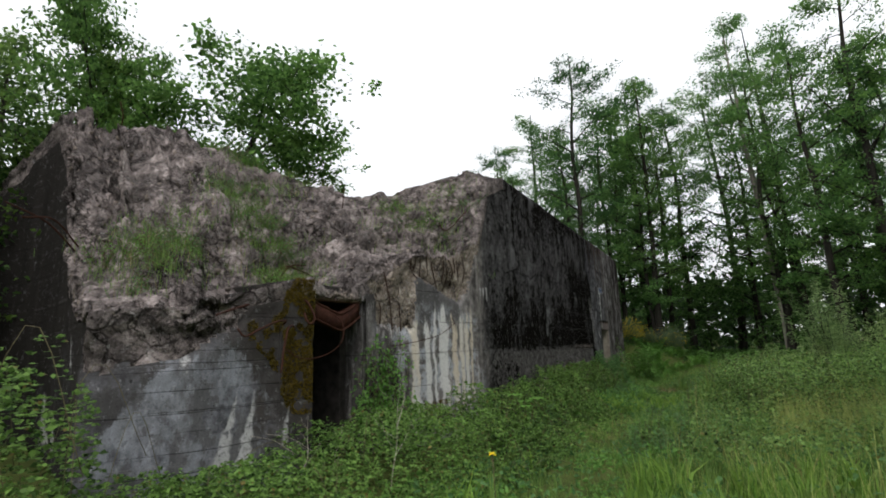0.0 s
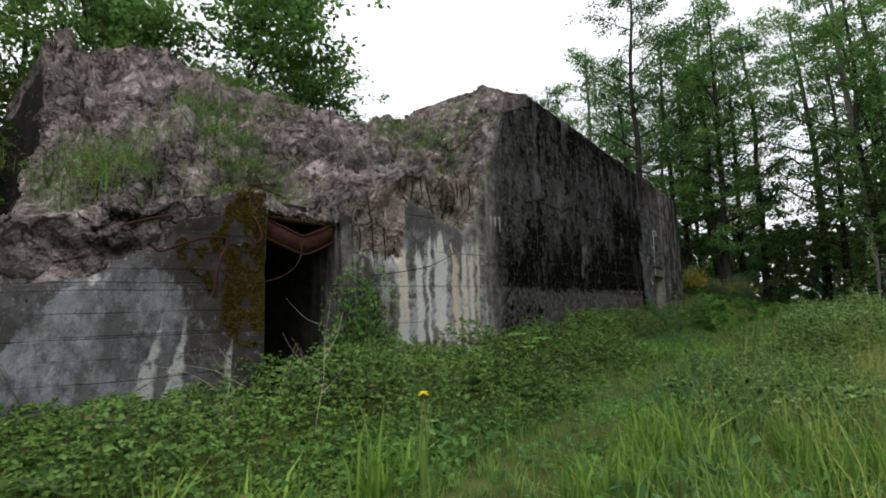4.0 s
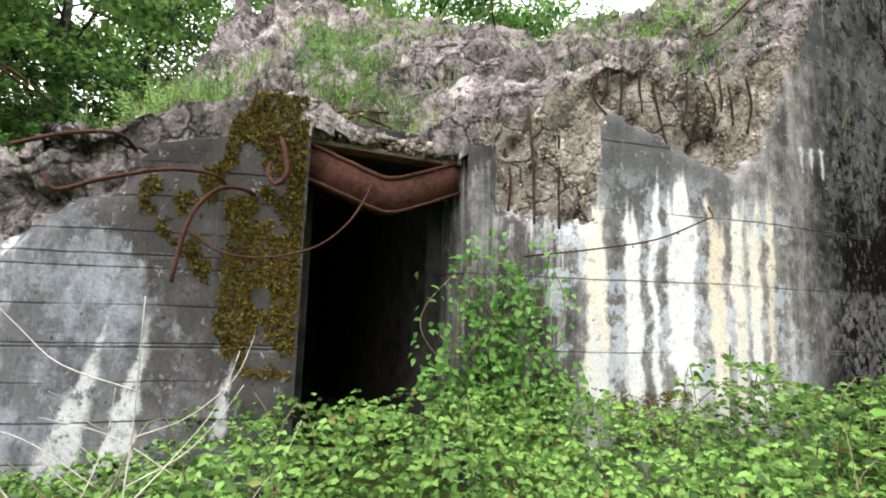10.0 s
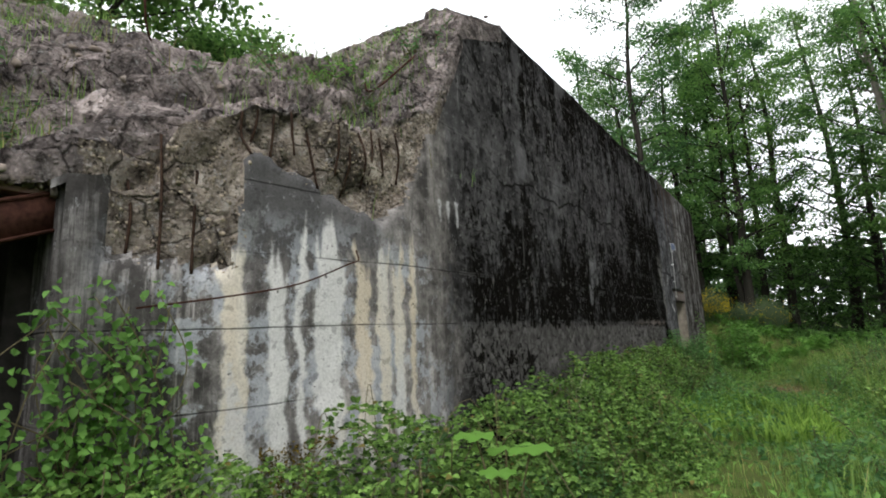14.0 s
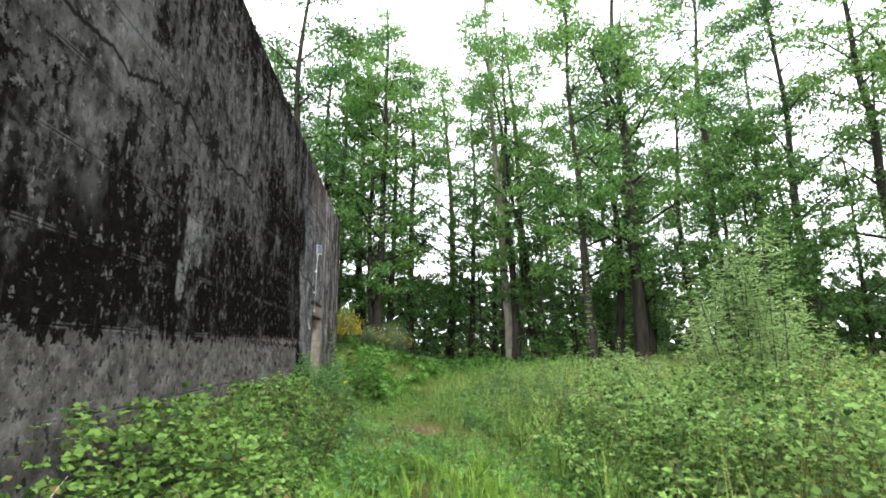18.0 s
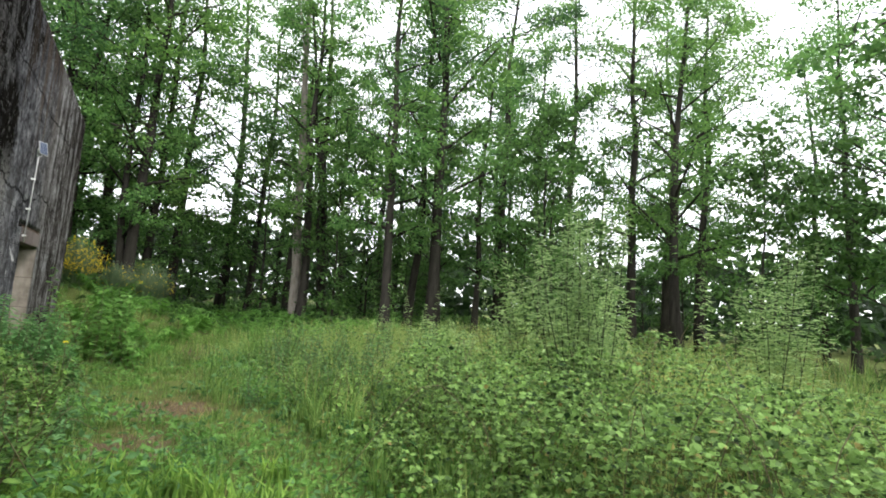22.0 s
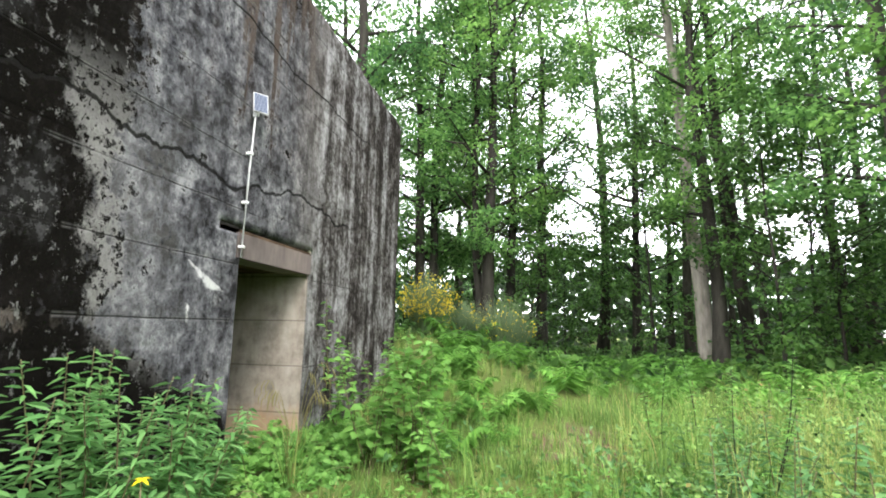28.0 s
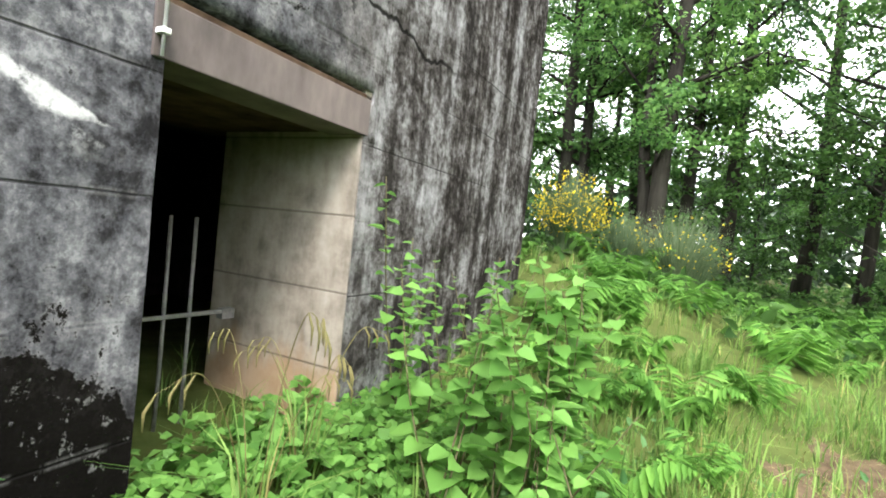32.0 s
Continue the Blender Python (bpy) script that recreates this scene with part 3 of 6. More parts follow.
def box_bm(x0, x1, y0, y1, z0, z1, bevel=0.0):
    bm = bmesh.new()
    bmesh.ops.create_cube(bm, size=1)
    for v in bm.verts:
        v.co = Vector((x0 + (v.co.x + .5) * (x1 - x0), y0 + (v.co.y + .5) * (y1 - y0), z0 + (v.co.z + .5) * (z1 - z0)))
    if bevel:
        bmesh.ops.bevel(bm, geom=bm.edges[:], offset=bevel, segments=2, affect='EDGES', profile=0.6)
    return bm


def tube(points, radii, sides=6, close=True):
    """Vertices and faces of a tube along points."""
    pts = np.asarray(points, float)
    rad = np.broadcast_to(np.asarray(radii, float), len(pts))
    tan = np.gradient(pts, axis=0)
    tan /= np.linalg.norm(tan, axis=1)[:, None] + 1e-9
    ref = np.array([0.31, 0.17, 0.93]) if abs(tan[0, 2]) < 0.9 else np.array([0.95, 0.2, 0.1])
    V, last = [], None
    for p, t, r in zip(pts, tan, rad):
        a = np.cross(ref if last is None else last, t)
        a = np.cross(t, a)
        a /= np.linalg.norm(a) + 1e-9
        last = a
        b = np.cross(t, a)
        ang = np.arange(sides) * 2 * np.pi / sides
        V.append(p + r * (np.cos(ang)[:, None] * a + np.sin(ang)[:, None] * b))
    V = np.concatenate(V)
    n, i = len(pts), np.arange(sides)
    F = np.concatenate([np.stack([k * sides + i, k * sides + (i + 1) % sides, (k + 1) * sides + (i + 1) % sides, (k + 1) * sides + i], 1) for k in range(n - 1)])
    caps = [np.stack([np.zeros(sides - 2, int), np.arange(2, sides), np.arange(1, sides - 1)], 1),
            (n - 1) * sides + np.stack([np.zeros(sides - 2, int), np.arange(1, sides - 1), np.arange(2, sides)], 1)] if close else []
    return V, F, caps


def tubes_mesh(name, runs, mat, parent=None, sides=6, label=""):
    """One mesh of several joined tubes; runs: (points, radii)."""
    Vs, Qs, Ts, at = [], [], [], 0
    for pts, rad in runs:
        V, F, caps = tube(pts, rad, sides)
        Vs.append(V)
        Qs.append(F + at)
        Ts += [c + at for c in caps]
        at += len(V)
    return link_mesh(name, np.concatenate(Vs), [np.concatenate(Qs), np.concatenate(Ts)], mat, parent, label, smooth=True)


def smooth_run(points, n=12):
    """A smooth line through points (Catmull-Rom)."""
    p = np.asarray(points, float)
    q = np.vstack([2 * p[0] - p[1], p, 2 * p[-1] - p[-2]])
    out = []
    for k in range(1, len(q) - 2):
        for s in np.linspace(0, 1, n, endpoint=False):
            a, b, c, d = q[k - 1:k + 3]
            out.append(0.5 * (2 * b + (c - a) * s + (2 * a - 5 * b + 4 * c - d) * s * s + (3 * b - a - 3 * c + d) * s ** 3))
    out.append(p[-1])
    return np.array(out)


def unit(a):
    return a / (np.linalg.norm(a, axis=-1, keepdims=True) + 1e-9)


def leaf_arrays(P, D, N, L, W, fold=0.25, curl=0.15):
    """Leaves with a midrib: base P, direction D, face normal N, length L and width W, two quads each."""
    P, D, N = (np.asarray(a, float) for a in (P, D, N))
    D = unit(D)
    S = unit(np.cross(D, N))
    N = np.cross(S, D)
    L, W = (np.broadcast_to(np.asarray(a, float), len(P))[:, None] for a in (L, W))
    b = P
    tip = P + D * L - N * L * curl
    r1 = P + D * L * 0.28 + S * W * 0.46 + N * W * fold
    l1 = P + D * L * 0.28 - S * W * 0.46 + N * W * fold
    r2 = P + D * L * 0.66 + S * W * 0.36 + N * (W * fold * 0.7 - L * curl * 0.4)
    l2 = P + D * L * 0.66 - S * W * 0.36 + N * (W * fold * 0.7 - L * curl * 0.4)
    V = np.stack([b, r1, r2, tip, l2, l1], 1).reshape(-1, 3)
    k = np.arange(len(P))[:, None] * 6
    F = np.concatenate([k + [0, 1, 2, 3], k + [0, 3, 4, 5]])
    return V, F


def spray_arrays(P, D, N, L, W):
    """Small leaves of one bent quad each."""
    D = unit(D)
    S = unit(np.cross(D, N))
    N = np.cross(S, D)
    L, W = (np.broadcast_to(np.asarray(a, float), len(P))[:, None] for a in (L, W))
    c = P + D * L * 0.45 + N * W * 0.18
    V = np.stack([P, c + S * W * 0.5, P + D * L, c - S * W * 0.5], 1).reshape(-1, 3)
    return V, np.arange(len(P))[:, None] * 4 + [0, 1, 2, 3]


def join(arrays):
    Vs, Fs, at = [], [], 0
    for V, F in arrays:
        Vs.append(V)
        Fs.append(F + at)
        at += len(V)
    return np.concatenate(Vs), np.concatenate(Fs)


def blade_arrays(P, H, lean, W, bend=0.35):
    """Grass blades: root P, height H, lean (n, 2) sideways, width W; two quads and bent over."""
    n = len(P)
    H, W = (np.broadcast_to(np.asarray(a, float), n)[:, None] for a in (H, W))
    lean3 = np.concatenate([lean, np.zeros((n, 1))], 1)
    up = np.array([0, 0, 1.0])
    side = unit(np.cross(unit(lean3 + 1e-6), up)) * W * 0.5
    m = P + up * H * 0.55 + lean3 * H * 0.3
    t = P + up * H * (1 - bend * np.linalg.norm(lean3, axis=1, keepdims=True)) + lean3 * H * 0.95
    V = np.stack([P - side, P + side, m + side * 0.8, m - side * 0.8, t + side * 0.08, t - side * 0.08], 1).reshape(-1, 3)
    k = np.arange(n)[:, None] * 6
    return V, np.concatenate([k + [0, 1, 2, 3], k + [3, 2, 4, 5]])


def fbm(x, y, seed=0.0, octaves=4, scale=1.0):
    """Smooth value noise on arrays."""
    x, y = np.asarray(x, float) * scale, np.asarray(y, float) * scale
    out, amp, tot = 0.0, 1.0, 0.0

    def hashed(i, j):
        v = np.sin(i * 127.1 + j * 311.7 + seed * 74.7) * 43758.5453
        return v - np.floor(v)

    for _ in range(octaves):
        i, j = np.floor(x), np.floor(y)
        u, v = x - i, y - j
        u, v = u * u * (3 - 2 * u), v * v * (3 - 2 * v)
        out = out + amp * ((hashed(i, j) * (1 - u) + hashed(i + 1, j) * u) * (1 - v) + (hashed(i, j + 1) * (1 - u) + hashed(i + 1, j + 1) * u) * v)
        tot += amp
        amp *= 0.5
        x, y = x * 2.03 + 5.2, y * 2.03 + 1.3
    return out / tot


def step(a, b, x):
    t = np.clip((np.asarray(x, float) - a) / (b - a), 0, 1)
    return t * t * (3 - 2 * t)


# ---- trees ----
def tree_runs(r, height, trunk_r, crown_from, spread, lean=(0, 0), limbs=14, wobble=0.05):
    """Trunk and limbs as tubes, and the places where leaves sit."""
    n = 9
    zs = np.linspace(-0.3, height, n)
    wob = np.cumsum(r.normal(0, wobble * height / n, (n, 2)), axis=0)
    wob -= wob[0]
    pts = np.column_stack([wob + np.outer(np.clip(zs, 0, None), lean), zs])
    rad = trunk_r * (1 - 0.9 * (np.clip(zs, 0, None) / height)) ** 0.8
    rad[0] *= 1.35
    rad[1] *= 1.05
    trunk = (smooth_run(pts, 3), np.interp(np.linspace(0, 1, 3 * (n - 1) + 1), np.linspace(0, 1, n), rad))
    runs, seats = [], []
    for k in range(limbs):
        f = crown_from + (1 - crown_from) * (k + r.random()) / limbs * 0.96
        base = np.array([np.interp(f * height, zs, pts[:, a]) for a in range(3)])
        ang = k * 2.4 + r.normal(0, 0.5)
        shape = (np.sin(np.pi * np.clip((f - crown_from) / (1 - crown_from), 0.08, 0.97) ** 0.75)) * 0.8 + 0.25
        ln = spread * shape * r.uniform(0.7, 1.2)
        up = r.uniform(0.25, 0.9)
        d = np.array([np.cos(ang), np.sin(ang), up])
        d /= np.linalg.norm(d)
        sag = np.array([0, 0, -0.15 * ln])
        side = np.array([-np.sin(ang), np.cos(ang), 0]) * r.normal(0, 0.15) * ln
        line = np.array([base, base + d * ln * 0.35 + side * .4, base + d * ln * 0.7 + side, base + d * ln + side * .6 + sag])
        rl = trunk_r * (1 - 0.85 * f) * 0.42 + 0.006
        runs.append((line, np.array([rl, rl * .7, rl * .45, rl * .12])))
        for q in np.linspace(0.3, 1.0, 6):
            c = line[0] + (line[-1] - line[0]) * q + side * np.sin(q * 3) * .4
            seats.append((c, 0.16 * spread + 0.3 * ln * 0.35))
            # twig
            tw = c + r.normal(0, 0.35, 3) * ln * 0.45
            runs.append((np.array([c, (c + tw) / 2 + r.normal(0, .03, 3) * ln, tw]), np.array([rl * .35, rl * .22, 0.004])))
            seats.append((tw, 0.14 * spread + 0.2))
    seats.append((pts[-1], 0.2 * spread))
    return trunk, runs, seats


def crown_arrays(r, seats, count, size, droop=0.25, squash=0.65):
    c = np.array([s[0] for s in seats])
    rr = np.array([s[1] for s in seats])
    k = r.integers(0, len(c), count)
    off = r.normal(0, 1, (count, 3))
    off = unit(off) * (r.random((count, 1)) ** 0.45)
    off[:, 2] *= squash * 0.55
    # leaves sit in flat layered sprays
    spray = r.integers(0, max(1, count // 42), count)
    base_k = k[spray % count]
    centre = c[base_k] + (unit(r.normal(0, 1, (count, 3)))[spray] * (r.random((count, 1)) ** 0.5)[spray]) * rr[base_k][:, None] * [1, 1, squash]
    P = centre + off * (0.30 + 0.26 * r.random((count, 1))[spray])
    D = unit(off + r.normal(0, .5, (count, 3)) + [0, 0, -droop])
    N = unit(r.normal(0, .55, (count, 3)) + [0, 0, 1.0])
    L = size * r.uniform(0.65, 1.3, count)
    return spray_arrays(P, D, N, L, L * r.uniform(0.6, 0.9, count))


def make_tree(name, label, seed, height, trunk_r, crown_from, spread, leaves, size, bark, leaf, limbs=14, lean=(0, 0), stems=1, category="tree", group="", squash=0.65, wobble=0.05):
    r = np.random.default_rng(seed)
    t = thing(name, label, category, group)
    seats_all, runs_all = [], []
    for s in range(stems):
        ln = lean if stems == 1 else (lean[0] + r.normal(0, .05), lean[1] + r.normal(0, .05))
        off = np.zeros(3) if s == 0 else np.array([*r.normal(0, trunk_r * 2.2, 2), 0])
        h = height * (1 if s == 0 else r.uniform(.8, 1.0))
        trunk, runs, seats = tree_runs(r, h, trunk_r * (1 if s == 0 else r.uniform(.65, .9)), crown_from, spread, ln, limbs, wobble)
        tubes_mesh("trunk", [(trunk[0] + off, trunk[1])], bark, t, 9)
        runs_all += [(a + off, b) for a, b in runs]
        seats_all += [(a + off, b) for a, b in seats]
    tagged(tubes_mesh("branchwork", runs_all, bark, t, 4), kind="stuff")
    V, F = crown_arrays(r, seats_all, leaves, size, squash=squash)
    link_mesh("crown", V, [F], leaf, t)
    return t


# ---- ground: one sheet to the horizon ----
def ground_z(x, y):
    x, y = np.asarray(x, float), np.asarray(y, float)
    z = 0.22 * step(11.5, 22.5, y) * (1 - 0.9 * step(3.4, 0.8, x) * step(19.8, 17.0, y)) + 0.3 * step(3.6, 8.5, x) * step(40, 12, x)
    z = z + 1.15 * np.exp(-(((x - 0.0) / 2.5) ** 2 + ((y - 23.0) / 3.4) ** 2))
    z = z + 0.12 * step(1.7, 0.4, x) * step(19, 15, y)
    z = z + 0.16 * (fbm(x, y, 3, 3, 0.6) - 0.5) * step(0.2, 1.2, np.abs(x - 2.3)) + 0.05 * (fbm(x, y, 5, 3, 2.2) - 0.5)
    return z


def grid_sheet(name, xs, ys, zf, mat, parent=None):
    X, Y = np.meshgrid(xs, ys)
    V = np.column_stack([X.ravel(), Y.ravel(), zf(X, Y).ravel()])
    nx, ny = len(xs), len(ys)
    i, j = np.meshgrid(np.arange(nx - 1), np.arange(ny - 1))
    a = (j * nx + i).ravel()
    return link_mesh(name, V, [np.stack([a, a + 1, a + nx + 1, a + nx], 1)], mat, parent, smooth=True)


gx = np.unique(np.concatenate([np.arange(-12, 16, 0.3), -12 - np.geomspace(0.5, 1500, 22), 16 + np.geomspace(0.5, 1500, 22)]))
gy = np.unique(np.concatenate([np.arange(-10, 34, 0.3), -10 - np.geomspace(0.5, 1500, 22), 34 + np.geomspace(0.5, 1500, 22)]))
ground = tagged(grid_sheet("ground", gx, gy, ground_z, SOIL), "overgrown uneven green meadow ground with earth showing through", "ground", kind="structure")

# ---- the bunker ----
WALL_TOP, WALL_END = 5.53, 20.18
DOOR = (15.28, 16.64, 2.12)
bunker = thing("bunker", "ruined grey concrete bunker with blasted broken end and stained walls", "bunker")

# Plan of the broken end: foot of the face (x, y, top z), middle of the slope, crest.
STATIONS = [
    ((-11.5, -0.9, 1.5), (-11.9, -0.6, 1.8), (-12.5, 0.0, 2.0)),
    ((-9.3, -0.65, 4.9), (-9.5, -0.4, 5.1), (-10.0, 0.2, 5.1)),
    ((-6.95, -0.5, 6.1), (-7.1, -0.35, 6.4), (-7.6, 0.2, 6.2)),
    ((-6.0, -0.68, 5.2), (-6.2, -0.5, 5.9), (-6.8, -0.1, 6.2)),
    ((-4.9, -0.95, 3.0), (-5.3, -0.7, 3.9), (-6.6, -0.2, 6.2)),
    ((-3.2, -1.55, 2.35), (-4.1, -1.2, 2.8), (-6.4, -0.2, 6.2)),
    ((-1.50, -2.25, 2.10), (-3.2, -1.55, 2.5), (-6.0, -0.1, 6.05)),
    ((-0.95, -1.4, 2.32), (-2.4, -0.95, 2.6), (-5.9, 0.1, 6.2)),
    ((-0.62, -0.02, 2.48), (-1.75, 0.05, 2.62), (-4.9, 0.9, 6.05)),
    ((-0.74, 0.62, 2.45), (-2.1, 1.2, 3.1), (-4.5, 1.6, 5.75)),
    ((-0.58, 1.27, 2.65), (-1.6, 1.9, 3.7), (-4.2, 2.6, 5.45)),
    ((-0.28, 2.1, 3.2), (-0.95, 2.7, 3.75), (-3.1, 3.8, 5.15)),
    ((-0.06, 3.1, 3.3), (-0.65, 3.5, 3.75), (-2.0, 4.25, 5.35)),
    ((0.0, 3.95, 3.65), (-0.3, 4.1, 4.35), (-1.2, 4.6, 5.52)),
    ((0.0, 4.6, 4.95), (-0.2, 4.75, 5.3), (-0.7, 4.9, 5.62)),
    ((0.0, 5.6, 5.45), (-0.12, 5.6, 5.53), (-0.5, 5.7, 5.55)),
]


def blocks(x, y, size, seed):
    """Fractured blocks: for each place a stepped height and a tilt by the nearest of scattered seeds, and how near its edge it is."""
    x, y = x / size, y / size
    i0, j0 = np.floor(x), np.floor(y)
    best, second, height = np.full(x.shape, 9.0), np.full(x.shape, 9.0), np.zeros(x.shape)

    def hashed(i, j, k):
        v = np.sin(i * 127.1 + j * 311.7 + (seed + k) * 74.7) * 43758.5453
        return v - np.floor(v)

    for di in (-1, 0, 1):
        for dj in (-1, 0, 1):
            i, j = i0 + di, j0 + dj
            dx, dy = x - i - hashed(i, j, 0.1), y - j - hashed(i, j, 0.2)
            d = np.hypot(dx, dy)
            h = hashed(i, j, 0.3) - 0.5 + (hashed(i, j, 0.4) - 0.5) * 0.9 * dx + (hashed(i, j, 0.6) - 0.5) * 0.9 * dy
            second = np.where(d < best, best, np.minimum(second, d))
            height = np.where(d < best, h, height)
            best = np.minimum(best, d)
    return height - 0.15 * step(0.10, 0.0, second - best)


def broken_end():
    st = np.array(STATIONS)
    seg = np.linalg.norm(np.diff(st[:, 0, :2], axis=0), axis=1)
    s = np.concatenate([[0], np.cumsum(seg)])
    mark = np.unique(np.concatenate([np.arange(0, s[-1], 0.035), s]))
    keep = [mark[0]]
    for q in mark[1:]:
        if q - keep[-1] > 0.014:
            keep.append(q)
    u = np.array(keep)
    F, M, C = (np.stack([np.interp(u, s, st[:, k, a]) for a in range(3)], 1) for k in range(3))
    # jagged crest and face top
    F[:, 2] += 0.10 * (fbm(u, u * 0, 11, 4, 2.6) - 0.5) * 2 * step(s[-1] - 0.2, s[-1] - 1.4, u)
    C[:, 2] += 0.2 * (fbm(u, u * 0 + 4, 12, 4, 1.5) - 0.5) * step(s[-1] - 0.2, s[-1] - 1.6, u)
    rows, kind = [], []
    zf = np.linspace(0, 1, 56)
    for f in zf:
        rows.append(np.column_stack([F[:, :2], -0.5 + f * (F[:, 2] + 0.5)]))
        kind.append(0.0)
    for f in np.linspace(0, 1, 92)[1:]:
        a = (1 - f) ** 2
        b = 2 * f * (1 - f)
        ctrl = M + (M - (F + C) / 2) * 0.7
        rows.append(a[..., None] * F + b * ctrl + f * f * C if np.ndim(a) else a * F + b * ctrl + f * f * C)
        kind.append(min(1.0, 1.5 * f))
    back = C.copy()
    for f in (0.4, 0.9, 1.6, 2.6):
        rows.append(back + np.array([-0.9, 0.35, -0.10]) * f)
        kind.append(0.6)
    G = np.stack(rows)                       # rows, columns, 3
    du, dv = np.gradient(G, axis=1), np.gradient(G, axis=0)
    N = unit(np.cross(du, dv))
    # rounded turn from the face to the slope
    pad = np.concatenate([N[:1].repeat(9, 0), N, N[-1:].repeat(9, 0)])
    N = unit(sum(pad[q:q + len(N)] for q in range(19)))
    pad = np.concatenate([N[:, :1].repeat(8, 1), N, N[:, -1:].repeat(8, 1)], 1)
    N = unit(sum(pad[:, q:q + N.shape[1]] for q in range(17)))
    k = np.array(kind)[:, None]
    ss, vv = np.meshgrid(u, np.arange(len(rows)) * 0.05)
    wx, wy = ss + 0.35 * fbm(ss, vv, 26, 4, 2.5), vv + 0.35 * fbm(ss, vv, 27, 4, 2.5)
    lumps = fbm(ss, vv, 21, 5, 0.8) - 0.5
    grit = fbm(ss, vv, 23, 4, 6.0) - 0.5
    rough = 0.25 * lumps + 0.60 * blocks(wx, wy, 1.25, 3.0) + 0.44 * blocks(wx, wy, 0.52, 5.0) + 0.24 * blocks(wx, wy, 0.19, 7.0) + 0.20 * grit
    low = np.abs(G[..., 2] - F[None, :, 2])
    end_on = 0.25 * step(s[-1] - 0.05, s[-1] - 0.6, ss) + 0.75 * step(s[-1] - 1.0, s[-1] - 3.0, ss)
    face_amp = 0.03 + 0.06 * step(0.4, 0.0, low) * step(0.3, 1.0, G[..., 2])
    yv = G[..., 1]
    # spalled hollow with bared stones over the white runs, and the torn upper left block
    limit = np.interp(yv, [1.3, 1.98, 2.08, 2.45, 2.9, 3.2, 3.45, 3.75, 4.0], [1.9, 1.9, 2.72, 2.70, 2.52, 2.42, 2.6, 3.1, 3.5])
    spall = step(1.25, 1.45, yv) * step(4.05, 3.7, yv) * step(-0.06, 0.06, G[..., 2] - limit + 0.3 * (fbm(ss, vv, 24, 4, 3.0) - 0.5))
    torn = step(-0.7, -1.1, yv) * step(-0.1, 0.25, G[..., 2] - 1.92 - 0.45 * (yv + 0.9) + 0.5 * (fbm(ss, vv, 25, 4, 2.0) - 0.5)) * step(-2.2, -1.8, G[..., 0])
    amp = (face_amp * (1 - k) + 0.55 * k) * end_on
    dis = rough * amp - (1 - k) * (0.10 * spall + 0.16 * torn) * end_on + (1 - k) * (spall * 0.16 + torn * 0.24) * rough * end_on
    corner = step(1.0, 0.25, np.abs(ss - s[6])) * step(1.2, 0.3, low)
    G = G + N * (dis * (1 - 0.72 * corner))[..., None]
    nr, nc = len(rows), len(u)
    i, j = np.meshgrid(np.arange(nc - 1), np.arange(nr - 1))
    a = (j * nc + i).ravel()
    Q = np.stack([a, a + 1, a + nc + 1, a + nc], 1)
    cy = G.reshape(-1, 3)[Q].mean(1)
    face_q = (j.ravel() < 55)
    hole = face_q & (cy[:, 1] > 0.06) & (cy[:, 1] < 1.14) & (cy[:, 2] < 2.36) & (cy[:, 0] > -1.6)
    sound = face_q & ~((spall.ravel()[a] > 0.35) | (torn.ravel()[a] > 0.35) | (cy[:, 2] > F[i.ravel(), 2] - 0.22))
    V = G.reshape(-1, 3)
    w = link_mesh("front_wall", V, [Q[sound & ~hole]], CONCRETE, bunker, "grey board-marked concrete face", smooth=True)
    hollow = face_q & ~sound & (cy[:, 1] > 1.2) & (cy[:, 1] < 4.1)
    h = link_mesh("spalled_hollow", V, [Q[hollow & ~hole]], SPALL, bunker, "brown spalled hollow with bared stones", smooth=False)
    b = link_mesh("broken_crest", V, [Q[~sound & ~hollow & ~hole]], RUBBLE, bunker, "blasted pinkish broken concrete slope", smooth=False)
    for o in (w, h, b):
        bm = bmesh.new()
        bm.from_mesh(o.data)
        bmesh.ops.delete(bm, geom=[v for v in bm.verts if not v.link_faces], context='VERTS')
        bm.to_mesh(o.data)
        bm.free()


broken_end()


